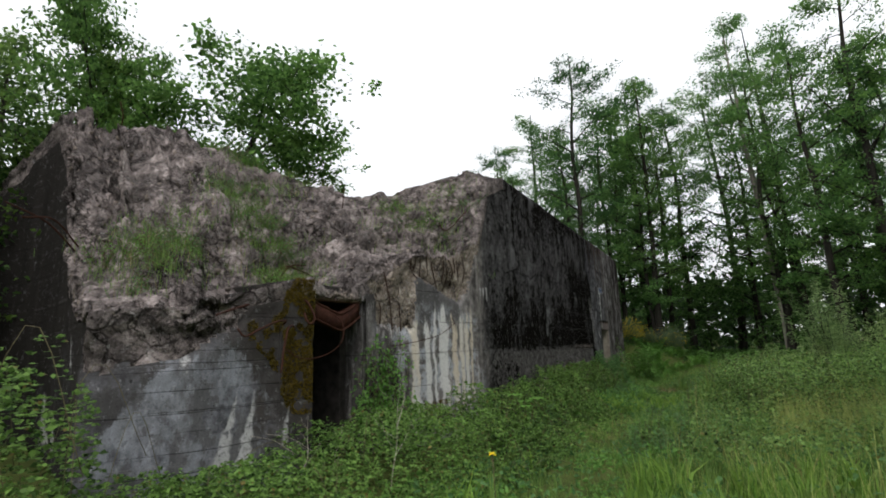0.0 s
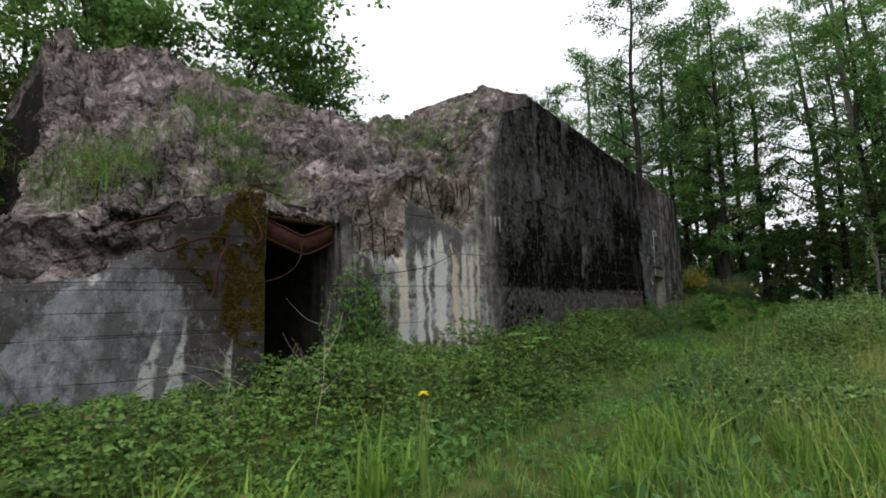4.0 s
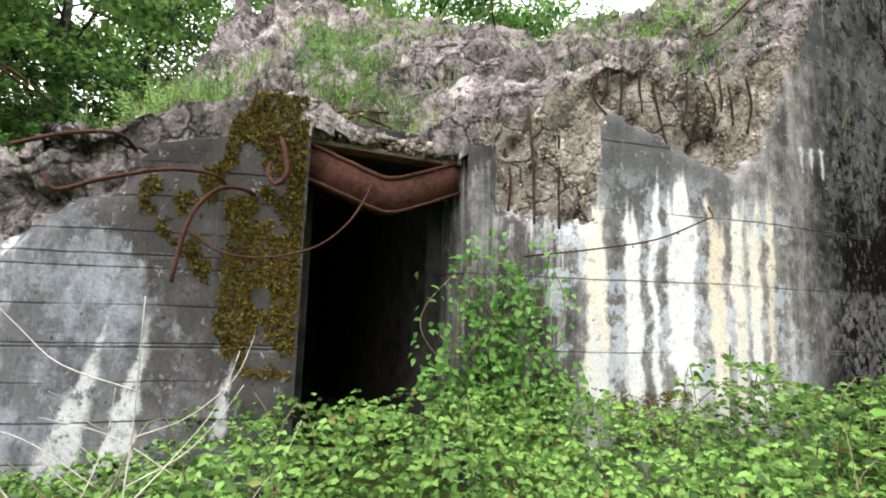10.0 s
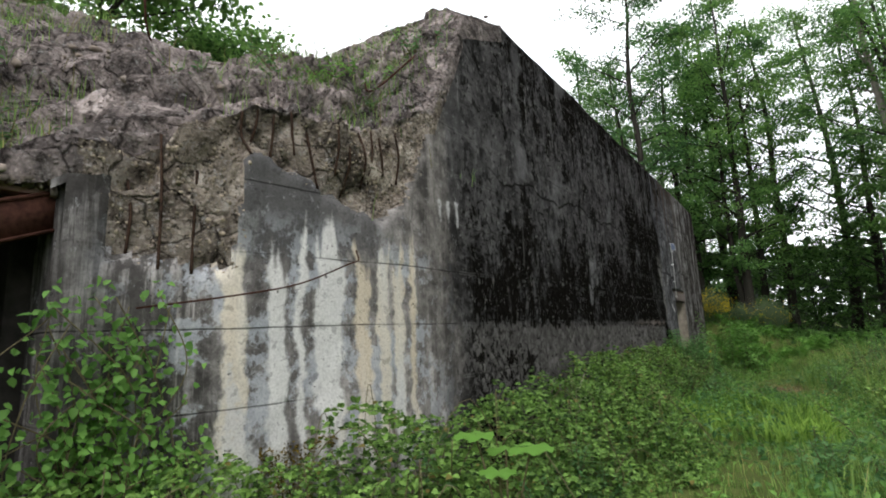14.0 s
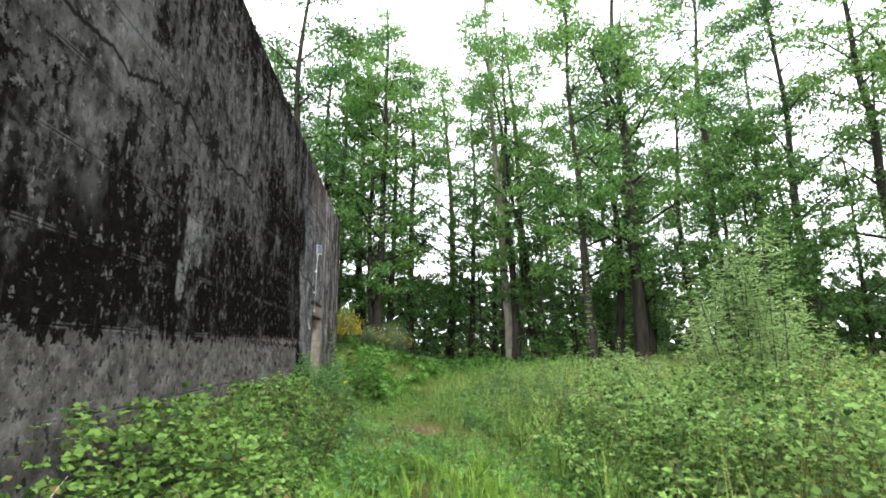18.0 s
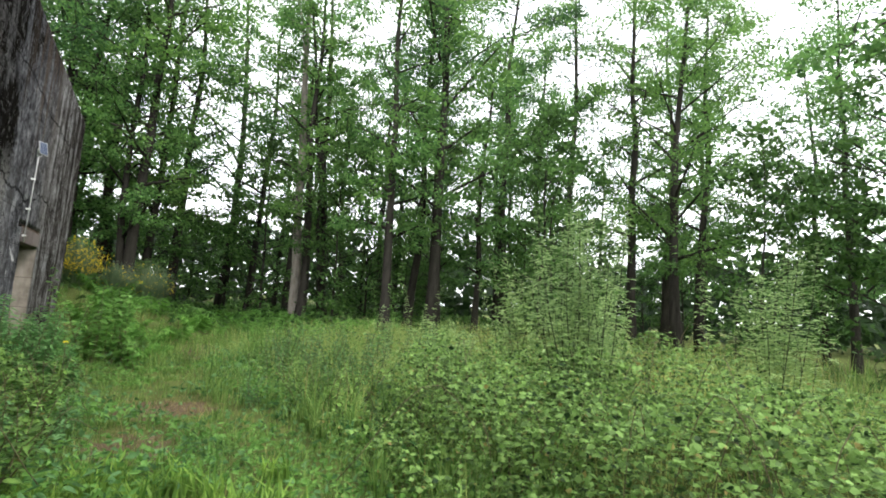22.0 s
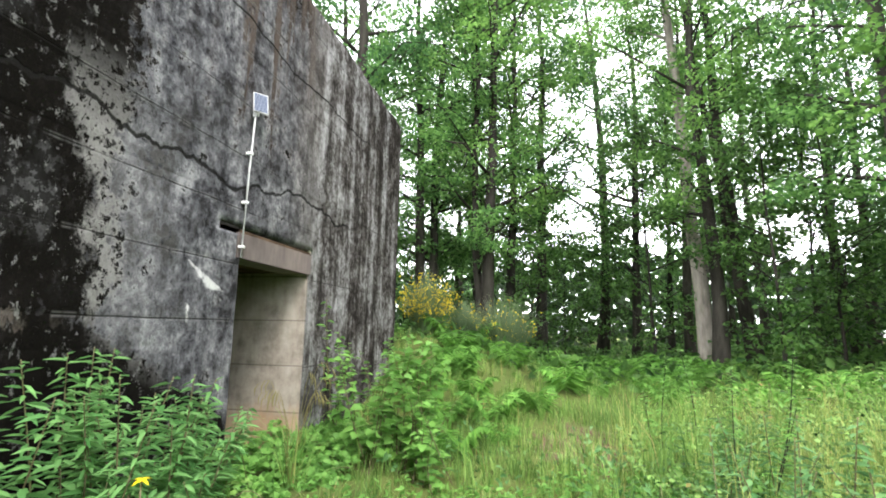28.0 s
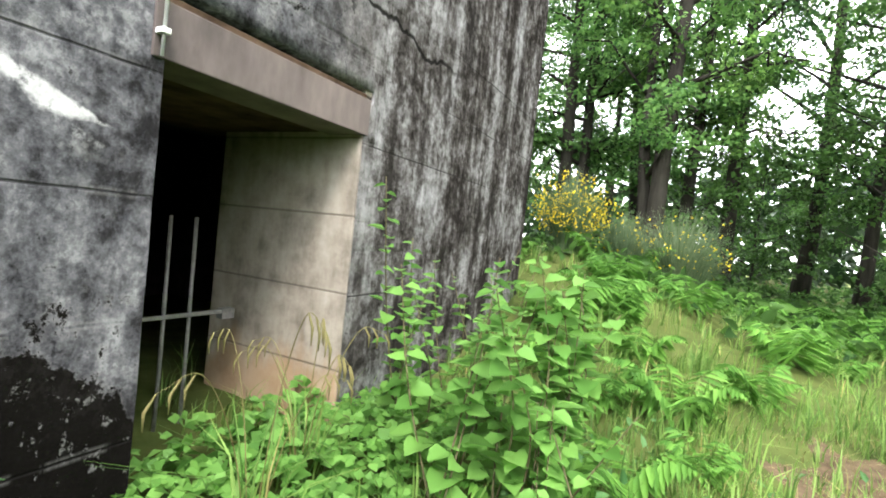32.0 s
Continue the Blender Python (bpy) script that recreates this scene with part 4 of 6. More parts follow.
def long_wall():
    y0 = 5.58
    joints = np.array([0.6, 1.1, 1.33, 1.53, 2.06, 2.62, 3.02, 3.36, 3.84, 4.36, 4.86])
    zs = np.unique(np.round(np.concatenate([np.arange(-0.5, WALL_TOP, 0.09), [WALL_TOP], joints - 0.007, joints, joints + 0.007,
                                            [2.12, 2.32, 2.33, 2.39, 2.40]]), 3))
    ys = np.unique(np.round(np.concatenate([np.arange(y0, WALL_END, 0.085), [WALL_END, DOOR[0], DOOR[1], 14.96, 14.98, 16.70, 16.72]]), 3))
    Y, Z = np.meshgrid(ys, zs)
    X = 0.02 * (fbm(Y, Z, 31, 4, 0.7) - 0.5) + 0.012 * (fbm(Y, Z, 32, 4, 4.0) - 0.5)
    board = np.searchsorted(joints, Z)
    X += 0.003 * np.sin(board * 12.9898 + 4.0)
    shown = step(0.44, 0.54, fbm(Y, Z * 0.3, 33, 3, 0.35))
    near = np.min(np.abs(Z[..., None] - joints), -1) < 0.004
    X -= 0.0014 * near * shown
    # proud foot with a broken upper edge
    foot = step(10.6, 11.3, Y) * step(13.8, 13.0, Y)
    edge = 1.42 + 0.13 * (Y - 11.6) / 1.4 + 0.12 * (fbm(Y, Y * 0, 34, 4, 3.0) - 0.5)
    X += 0.06 * foot * (Z < edge)
    slot = (Y > 14.97) & (Y < 16.71) & (Z > 2.325) & (Z < 2.395)
    X -= 0.10 * slot
    # rounded upper arris
    X -= 0.06 * step(WALL_TOP - 0.12, WALL_TOP + 0.02, Z) * (0.6 + fbm(Y, Z * 0, 36, 3, 2.0))
    V = np.column_stack([X.ravel(), Y.ravel(), Z.ravel()])
    nx, nz = len(ys), len(zs)
    i, j = np.meshgrid(np.arange(nx - 1), np.arange(nz - 1))
    a = (j * nx + i).ravel()
    Q = np.stack([a, a + 1, a + nx + 1, a + nx], 1)
    c = V[Q].mean(1)
    hole = (c[:, 1] > DOOR[0]) & (c[:, 1] < DOOR[1]) & (c[:, 2] < DOOR[2])
    link_mesh("long_wall", V, [Q[~hole]], CONCRETE, bunker, "long stained wall, black algae over a pale foot", smooth=True)


long_wall()
part("end_wall", box_bm(-7.5, -0.03, 19.6, WALL_END, -0.5, WALL_TOP - 0.02, 0.03), CONCRETE, bunker)
part("roof", box_bm(-9.0, -0.06, 5.6, WALL_END - 0.02, WALL_TOP - 0.7, WALL_TOP - 0.01, 0.02), CONCRETE, bunker)
part("back_wall", box_bm(-9.0, -8.6, -0.3, WALL_END, -0.5, WALL_TOP - 0.05, 0.03), CONCRETE, bunker)

# doorway in the long wall: reveals, ceiling, floor and the room behind, gloom put into DARK_WALL
ya, yb, zt = DOOR
part("reveal", box_bm(-1.55, -0.012, ya - 0.35, ya, -0.5, zt + 0.3, 0.012), DARK_WALL, bunker, "dark inner face of the doorway, gloom put into its colour")
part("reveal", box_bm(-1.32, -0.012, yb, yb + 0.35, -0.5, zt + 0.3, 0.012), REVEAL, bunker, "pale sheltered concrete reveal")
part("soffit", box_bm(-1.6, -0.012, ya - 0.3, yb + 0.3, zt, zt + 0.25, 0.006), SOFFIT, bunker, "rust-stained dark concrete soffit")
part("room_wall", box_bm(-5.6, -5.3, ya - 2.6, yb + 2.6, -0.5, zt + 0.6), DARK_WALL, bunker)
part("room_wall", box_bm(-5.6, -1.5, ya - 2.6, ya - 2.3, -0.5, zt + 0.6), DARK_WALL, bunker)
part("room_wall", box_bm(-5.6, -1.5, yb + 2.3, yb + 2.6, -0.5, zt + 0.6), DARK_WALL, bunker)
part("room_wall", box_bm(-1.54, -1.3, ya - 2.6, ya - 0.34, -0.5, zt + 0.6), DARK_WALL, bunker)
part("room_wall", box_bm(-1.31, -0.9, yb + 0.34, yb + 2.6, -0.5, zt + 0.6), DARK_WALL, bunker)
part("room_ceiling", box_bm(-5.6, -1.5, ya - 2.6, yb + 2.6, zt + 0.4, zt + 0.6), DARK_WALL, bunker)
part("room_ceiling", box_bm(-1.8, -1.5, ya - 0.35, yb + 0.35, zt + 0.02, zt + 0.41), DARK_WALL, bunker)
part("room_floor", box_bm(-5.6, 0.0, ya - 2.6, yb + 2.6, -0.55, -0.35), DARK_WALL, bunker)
# entrance passage in the broken end
part("jamb", box_bm(-5.2, -0.72, -0.45, 0.06, -0.6, 2.42, 0.02), CONCRETE, bunker)
part("jamb", box_bm(-5.2, -0.70, 1.14, 1.75, -0.6, 2.42, 0.02), CONCRETE, bunker)
# inner jambs, ceiling, end and floor coloured dark to stand for the passage's gloom
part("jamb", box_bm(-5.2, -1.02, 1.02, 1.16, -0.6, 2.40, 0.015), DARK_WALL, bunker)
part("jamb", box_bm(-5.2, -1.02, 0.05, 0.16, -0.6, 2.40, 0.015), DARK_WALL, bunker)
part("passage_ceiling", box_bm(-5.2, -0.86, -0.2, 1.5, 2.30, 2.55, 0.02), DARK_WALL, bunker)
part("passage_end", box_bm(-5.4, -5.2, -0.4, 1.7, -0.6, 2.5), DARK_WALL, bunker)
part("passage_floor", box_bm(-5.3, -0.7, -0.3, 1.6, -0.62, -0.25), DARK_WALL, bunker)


# ---- woodland: trees behind, beside and above the bunker ----
def at_ground(x, y, turn=0.0, scale=1.0, sink=0.0):
    return pose(x, y, float(ground_z(x, y)) - sink, 0, 0, turn) @ Matrix.Diagonal((scale, scale, scale, 1))


pale = make_tree("pale_tree", "slender pale-barked leaning tree at the wood's edge", 41, 20.0, 0.21, 0.42, 3.4, 9000, 0.11, PALE_BARK, WOOD_LEAF, 12, (-0.035, 0.01), wobble=0.025)
pale.matrix_basis = at_ground(7.2, 26.5, 0)
forked = make_tree("forked_tree", "dark forked tree with mossy stems beside the pale one", 43, 19.0, 0.18, 0.4, 3.4, 9500, 0.11, BARK, WOOD_LEAF, 10, (-0.03, 0.0), 2)
forked.matrix_basis = at_ground(8.4, 26.3, 20)
oak = make_tree("oak_tree", "thick oak with a long low limb and full crown", 47, 17.0, 0.22, 0.2, 4.6, 19000, 0.115, BARK, OAK_LEAF, 22, (0.02, 0.03))
oak.matrix_basis = at_ground(10.4, 20.6, 30)
copy_thing(oak, at_ground(5.2, 35.0, 140, 1.15))
copy_thing(oak, at_ground(18.5, 16.5, 250, 0.9))

TALL = []
for k in range(4):
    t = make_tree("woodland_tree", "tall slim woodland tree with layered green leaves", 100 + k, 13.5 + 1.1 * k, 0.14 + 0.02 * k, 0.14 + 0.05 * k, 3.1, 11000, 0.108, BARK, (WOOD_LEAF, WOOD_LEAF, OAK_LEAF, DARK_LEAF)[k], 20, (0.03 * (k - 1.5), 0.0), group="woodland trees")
    t.matrix_basis = at_ground((0.9, 8.4, 7.0, 2.6)[k], (25.5, 20.0, 25.0, 28.5)[k], 40 * k)
    TALL.append(t)
LOW = []
for k in range(3):
    t = make_tree("understorey_tree", "bushy green understorey tree, leaves coloured dark for the shade of the wood", 200 + k, 5.5 + k, 0.045, 0.05, 2.6, 5000, 0.12, BARK, LOW_LEAF, 20, group="understorey")
    t.matrix_basis = at_ground((1.6, 7.8, 12.5)[k], (27.5, 23.5, 17.0)[k], 70 * k)
    LOW.append(t)
r = np.random.default_rng(5)


def clear(x, y):
    inside = -10.5 < x < 1.2 and -4.5 < y < 22.5
    meadow = -2 < x < 10.5 - 0.12 * max(0, y) and -14 < y < 19.0
    return not inside and not meadow


placed = [(7.2, 26.5), (6.9, 25.0), (8.4, 26.3), (7.9, 24.8), (10.4, 20.6), (5.2, 35.0), (18.5, 16.5)]
n_tall = n_low = 0
for _ in range(4000):
    x, y = r.uniform(-14, 34), r.uniform(-4, 48)
    far = max(0.0, y - 26) + max(0.0, x - 14)
    if not clear(x, y) or (y < 22 and x < 10) or (x < 14 and y < 15) or x < -6.5 or r.random() < far * 0.04:
        continue
    gap = 1.7 if n_tall < 48 else 1.4
    if min(math.hypot(x - a, y - b) for a, b in placed) < gap:
        continue
    placed.append((x, y))
    if n_tall < 48 and r.random() < 0.6:
        copy_thing(TALL[n_tall % 4], at_ground(x, y, r.uniform(0, 360), r.uniform(0.8, 1.25), 0.1))
        n_tall += 1
    elif n_low < 28:
        copy_thing(LOW[n_low % 3], at_ground(x, y, r.uniform(0, 360), r.uniform(0.7, 1.3), 0.1))
        n_low += 1
    if n_tall >= 48 and n_low >= 28:
        break

for k in range(6):
    copy_thing(LOW[k % 3], at_ground(13.5 + 1.7 * k + 1.6 * (k % 2), 33.0 - 2.3 * k + 2.2 * (k % 3), 47 * k, 0.8 + 0.1 * (k % 4), 0.1))
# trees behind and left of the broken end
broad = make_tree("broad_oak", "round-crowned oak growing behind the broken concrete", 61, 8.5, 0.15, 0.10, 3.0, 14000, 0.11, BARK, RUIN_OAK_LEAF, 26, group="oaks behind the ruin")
broad.matrix_basis = at_ground(-9.2, 1.6, 0, 1.05)
for x, y, a, f in ((-11.5, -2.4, 80, 1.05), (-9.0, -5.0, 200, 0.95), (-13.5, 0.8, 140, 1.2), (-13.0, -6.5, 300, 1.15), (-16.0, -3.0, 30, 1.3), (-12.5, 4.5, 250, 1.0), (-6.8, -7.2, 20, 0.7), (-17.0, 6.0, 110, 1.1), (-10.2, -3.6, 160, 1.15), (-14.5, -10.0, 60, 1.3), (-9.5, -8.5, 10, 1.1)):
    copy_thing(broad, at_ground(x, y, a, f))
for k, (x, y, f) in enumerate(((-11.0, 0.6, 1.2), (-12.0, 3.2, 1.3), (-11.5, 6.0, 1.2), (-13.0, -3.0, 1.3), (-14.5, 1.5, 1.4), (-8.6, -2.2, 0.75), (-9.8, -1.8, 1.0), (-7.6, -3.4, 0.7), (-8.8, -4.6, 0.9), (-7.4, -5.6, 0.8), (-11.0, -6.5, 1.1), (-5.2, -4.6, 0.55), (-5.6, -7.4, 0.8))):
    copy_thing(LOW[k % 3], at_ground(x, y, 50 * k, f, 0.1))
for k, (x, y, f) in enumerate(((-11.2, 25.5, 0.62), (-8.4, 23.6, 0.75), (-8.7, 27.8, 0.95), (-5.8, 23.5, 0.9))):
    copy_thing(TALL[(k + 1) % 4], at_ground(x, y, 130 * k, f, 0.1))
for k, (x, y, f) in enumerate(((-3.0, 24.0, 1.05), (-1.2, 27.0, 1.15), (-5.5, 26.5, 1.1), (0.4, 31.0, 1.2))):
    copy_thing(TALL[k], at_ground(x, y, 80 * k, f, 0.1))
# spreading oak rooted on the crest, leaning out over the roof
crest = make_tree("leaning_oak", "small oak leaning from the crest with open leafy limbs", 67, 4.2, 0.07, 0.1, 2.6, 10000, 0.125, BARK, OAK_LEAF, 18, (0.25, 0.42), squash=0.5)
crest.matrix_basis = pose(-6.1, 2.2, 4.9)
copy_thing(crest, pose(-7.4, 0.9, 5.1, 0, 0, 150) @ Matrix.Diagonal((0.7, 0.7, 1.2, 1)))
copy_thing(crest, pose(-6.6, 4.0, 4.9, 0, 0, 25) @ Matrix.Diagonal((0.8, 0.8, 0.7, 1)))
sapling = make_tree("crest_sapling", "thin young tree standing on the roof behind the crest", 68, 2.6, 0.035, 0.25, 1.0, 1800, 0.10, BARK, OAK_LEAF, 9, group="saplings on the roof")
sapling.matrix_basis = pose(-6.6, 1.3, 5.2)
for x, y, z, f in ((-7.6, 4.6, 5.3, 0.9), (-8.0, 7.0, 5.4, 0.55), (-7.0, 3.4, 5.0, 0.8)):
    copy_thing(sapling, pose(x, y, z, 0, 0, 77 * x) @ Matrix.Diagonal((f, f, f, 1)))

# far woods closing the view all round
def far_woods():
    rr = np.random.default_rng(9)
    n = 36000
    a = rr.uniform(0, 2 * np.pi, n)
    d = rr.uniform(36, 62, n)
    tops = 4.2 + 5.0 * fbm(a * 9, a * 0, 51, 3, 1.0)
    P = np.column_stack([2 + d * np.cos(a), 10 + d * np.sin(a), 0.4 + tops * rr.random(n) ** 0.9])
    L = rr.uniform(0.6, 1.3, n)
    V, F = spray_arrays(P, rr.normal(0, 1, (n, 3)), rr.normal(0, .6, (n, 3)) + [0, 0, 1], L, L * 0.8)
    tagged(link_mesh("far_woods", V, [F], FAR_LEAF), "distant green wood edge all round the clearing, coloured dark for its deep shade", "woods", kind="stuff")


far_woods()


# ---- brambles, grass, ferns and weeds ----


def thicket(name, label, n, area, height, leaf=BRAMBLE_LEAF, size=(0.030, 0.050), canes=40, seed=1, fine=False):
    """Heaped bramble leaves over arching canes; area(n) gives places, height(x, y) the heap's height."""
    q = np.random.default_rng(seed)
    t = thing(name, label, "bramble")
    x, y = area(q, int(n * 1.3))
    h = height(x, y)
    keep = h > 0.05
    x, y, h = x[keep], y[keep], h[keep]
    lump = 0.30 + 0.75 * fbm(x, y, seed + 60, 3, 1.6) + 0.65 * fbm(x, y, seed + 90, 3, 4.5)
    top = h * np.clip(lump, 0.3, 1.3)
    depth = q.random(len(x)) ** 2.0
    z = ground_z(x, y) + top * (1 - 0.85 * depth)
    P = np.column_stack([x, y, z])
    # leaves come in threes
    D = q.normal(0, 1, (len(P), 3)) * [1, 1, 0.35]
    N = q.normal(0, 0.62, (len(P), 3)) + [0.25, -0.2, 0.9]
    L = q.uniform(*size, len(P)) * np.where(q.random(len(P)) < 0.2, 1.35, 1.0)
    out = []
    for turn in (0.0, 1.25, -1.25):
        c, s = math.cos(turn), math.sin(turn)
        Dt = np.column_stack([D[:, 0] * c - D[:, 1] * s, D[:, 0] * s + D[:, 1] * c, D[:, 2]])
        Lt = L * (1.15 if turn == 0 else 0.95)
        out.append(leaf_arrays(P, Dt, N, Lt, L * 0.78, 0.16, 0.2) if fine else spray_arrays(P, Dt, N, Lt, L * 0.8))
    V, F = join(out)
    tagged(link_mesh("leaves", V, [F], leaf, t), kind="stuff")
    runs = []
    pick = q.integers(0, len(P), canes)
    for k in pick:
        a = P[k].copy()
        a[2] = float(ground_z(a[0], a[1])) - 0.03
        b = a + [*q.normal(0, 0.45, 2), 0]
        m = (a + b) / 2 + [0, 0, top[k] * 1.15]
        b[2] = float(ground_z(b[0], b[1])) + top[k] * 0.5
        runs.append((smooth_run([a, m, b], 5), 0.003))
    tagged(tubes_mesh("cane_tangle", runs, BRAMBLE_CANE, t, 4), kind="stuff")
    return t


BRAMBLE_CANE = plain_mat("bramble_cane", (0.06, 0.045, 0.022), (0.14, 0.125, 0.06), 30.0, 0.8)


def strip(y0, y1, x0, x1):
    return lambda q, n: (q.uniform(x0, x1, n), q.uniform(y0, y1, n))


def wall_heap(peak, out):
    return lambda x, y: peak * step(0.5, -0.55, x - out - 1.5 * (fbm(x, y, 64, 3, 0.9) - 0.5))


WALL_LABEL = "dense green bramble thicket heaped against the concrete wall"
thicket("bramble_thicket", WALL_LABEL, 6400, strip(2.3, 6.5, 0.05, 2.2), wall_heap(0.72, 1.45), size=(0.026, 0.044), seed=1, fine=True)
thicket("bramble_thicket", WALL_LABEL, 6200, strip(6.5, 10.6, 0.06, 1.75), wall_heap(0.78, 1.05), seed=2)
thicket("bramble_thicket", WALL_LABEL, 5000, strip(10.6, 14.6, 0.12, 2.0), lambda x, y: (0.45 + 0.3 * step(13.0, 12.3, y)) * step(0.5, -0.55, x - 1.0 - 1.5 * (fbm(x, y, 64, 3, 0.9) - 0.5)), seed=3)
thicket("bramble_thicket", "low bramble and nettle growth before the doorway", 1000, strip(14.9, 17.6, -0.3, 0.9), wall_heap(0.26, 0.6), HAZEL_LEAF, (0.05, 0.085), 20, seed=4)
thicket("bramble_thicket", "bright green bramble thicket before the ruined entrance", 9500, strip(-2.4, 2.6, -0.8, 2.0), lambda x, y: (0.62 - 0.24 * step(-0.2, -0.9, y)) * step(2.1, 1.1, x) * step(-1.4, -0.5, x), size=(0.022, 0.040), seed=5, fine=True)
thicket("bramble_thicket", "low bramble and grass growth before the broken block", 4000, strip(-5.0, -1.6, -2.2, 2.6), lambda x, y: 0.32 * step(2.8, 1.7, x), seed=6)
thicket("bramble_thicket", "tangled low bramble thicket standing beside the path", 16500, strip(4.6, 12.2, 3.5, 7.5),
        lambda x, y: 0.95 * step(0.0, 0.4, 1 - ((x - 5.5) / 2.0) ** 2 - ((y - 8.4) / 3.8) ** 2), leaf=MEADOW_BRAMBLE, size=(0.030, 0.048), seed=7, canes=60)
thicket("bramble_thicket", "low bramble carpet spreading through the meadow", 9500, strip(1.5, 17.0, 3.4, 9.5), lambda x, y: 0.42 * step(0.42, 0.52, fbm(x, y, 65, 3, 0.55)), leaf=MEADOW_BRAMBLE, size=(0.032, 0.052), seed=10, canes=30)
thicket("bramble_thicket", "scattered brambles under the trees at the wood's edge", 2600, strip(13, 19, 4.5, 10.5), lambda x, y: 0.6 + 0 * x, leaf=MEADOW_BRAMBLE, seed=8)
thicket("bramble_bush", "tall leafy bramble bush near the broken block's corner", 4200, strip(-4.4, -2.2, -1.4, 1.5),
        lambda x, y: 1.35 * step(0.0, 0.6, 1 - ((x + 0.45) / 0.95) ** 2 - ((y + 3.35) / 0.85) ** 2), seed=9, canes=14)


def bare_patch(x, y, rx, ry, turn, seed):
    q = np.random.default_rng(seed)
    n, rings = 26, 5
    a = np.linspace(0, 2 * np.pi, n, endpoint=False)
    edge = 0.75 + 0.5 * q.random(n)
    V = [[x, y, float(ground_z(x, y)) + 0.012]]
    for k in range(1, rings + 1):
        px = x + rx * edge * np.cos(a + turn) * k / rings
        py = y + ry * edge * np.sin(a + turn) * k / rings
        V += np.column_stack([px, py, ground_z(px, py) + 0.02 - 0.035 * (k / rings) ** 2]).tolist()
    F3 = np.array([[0, 1 + i, 1 + (i + 1) % n] for i in range(n)])
    F4 = np.array([[1 + k * n + i, 1 + (k + 1) * n + i, 1 + (k + 1) * n + (i + 1) % n, 1 + k * n + (i + 1) % n] for k in range(rings - 1) for i in range(n)])
    tagged(link_mesh("bare_earth", V, [F3, F4], BARE, smooth=True), "patch of dry bare earth on the trodden path", "earth", kind="structure")


BARE_SPOTS = ((2.1, 12.7, 0.9, 0.6), (1.8, 11.0, 0.5, 0.8), (3.3, 17.6, 0.9, 1.3), (2.1, 8.8, 0.45, 0.8))
for k, (x, y, rx, ry) in enumerate(BARE_SPOTS):
    bare_patch(x, y, rx, ry, 0.4 * k, 80 + k)


def trodden(x, y):
    """0 on the bare earth, 1 off it."""
    out = np.ones(np.shape(x))
    for a, b, rx, ry in BARE_SPOTS:
        out = out * step(0.55, 1.25, np.hypot((x - a) / rx, (y - b) / ry))
    return 0.12 + 0.88 * out


WALKED = ((-6.0, 3.95), (-3.3, 4.15), (-2.4, 3.8), (-1.4, 2.95), (-0.6, 2.5), (0.2, 2.75), (1.2, 2.4), (3.4, 1.95), (5.6, 1.85), (7.0, 2.4), (7.5, 3.05), (10.7, 2.95), (12.0, 2.6), (13.2, 1.85), (14.5, 1.95), (20.0, 2.9))


def off_walk(x, y, near=0.35, far=0.8):
    """0 on the walked line, 1 away from it."""
    c = np.interp(y, [a for a, b in WALKED], [b for a, b in WALKED])
    return step(near, far, np.abs(np.asarray(x) - c))


def grass_field(name, label, n, area, height, mat, width=0.007, seed=1, tuft=12, keep=None):
    q = np.random.default_rng(seed)
    cx, cy = area(q, n // tuft)
    if keep is not None:
        k = q.random(len(cx)) < keep(cx, cy)
        cx, cy = cx[k], cy[k]
    m = len(cx)
    x = np.repeat(cx, tuft) + q.normal(0, 0.05, m * tuft)
    y = np.repeat(cy, tuft) + q.normal(0, 0.05, m * tuft)
    H = np.repeat(height(cx, cy) * q.uniform(0.6, 1.3, m), tuft) * q.uniform(0.55, 1.15, m * tuft)
    lean = q.normal(0, 0.33, (m * tuft, 2)) + np.repeat(q.normal(0, 0.15, (m, 2)), tuft, 0)
    P = np.column_stack([x, y, ground_z(x, y) - 0.02])
    V, F = blade_arrays(P, H, lean, width * q.uniform(0.6, 1.5, m * tuft))
    return tagged(link_mesh(name, V, [F], mat), label, "grass", kind="stuff")


def off_path(x, y):
    return off_walk(x, y, 0.3, 0.95)


def off_heap(x, y):
    """0 on the bramble heap beside the path, 1 off it."""
    return step(0.55, 0.1, 1 - ((x - 5.5) / 2.0) ** 2 - ((y - 8.4) / 3.8) ** 2)


def meadow_height(x, y):
    heap = step(0.1, 0.7, 1 - ((x - 5.5) / 2.0) ** 2 - ((y - 8.4) / 3.8) ** 2)
    return (0.16 + 0.42 * off_path(x, y) * (0.5 + fbm(x, y, 71, 3, 0.5)) * step(1.0, 3.5, x)) * (1 - 0.72 * heap)


grass_field("meadow_grass", "tall green meadow grass", 56000, strip(-5, 19, 1.2, 10.5), meadow_height, GRASS, 0.008, 21,
            keep=lambda x, y: (0.35 + 0.65 * fbm(x, y, 72, 3, 0.7)) * trodden(x, y) * off_heap(x, y))
grass_field("path_grass", "short trodden grass along the path", 40000, strip(-6, 20, 1.0, 4.2), lambda x, y: 0.13 + 0.12 * off_path(x, y), GRASS, 0.007, 22,
            keep=lambda x, y: (0.55 + 0.45 * step(0.45, 0.55, fbm(x, y, 73, 3, 0.9))) * trodden(x, y))
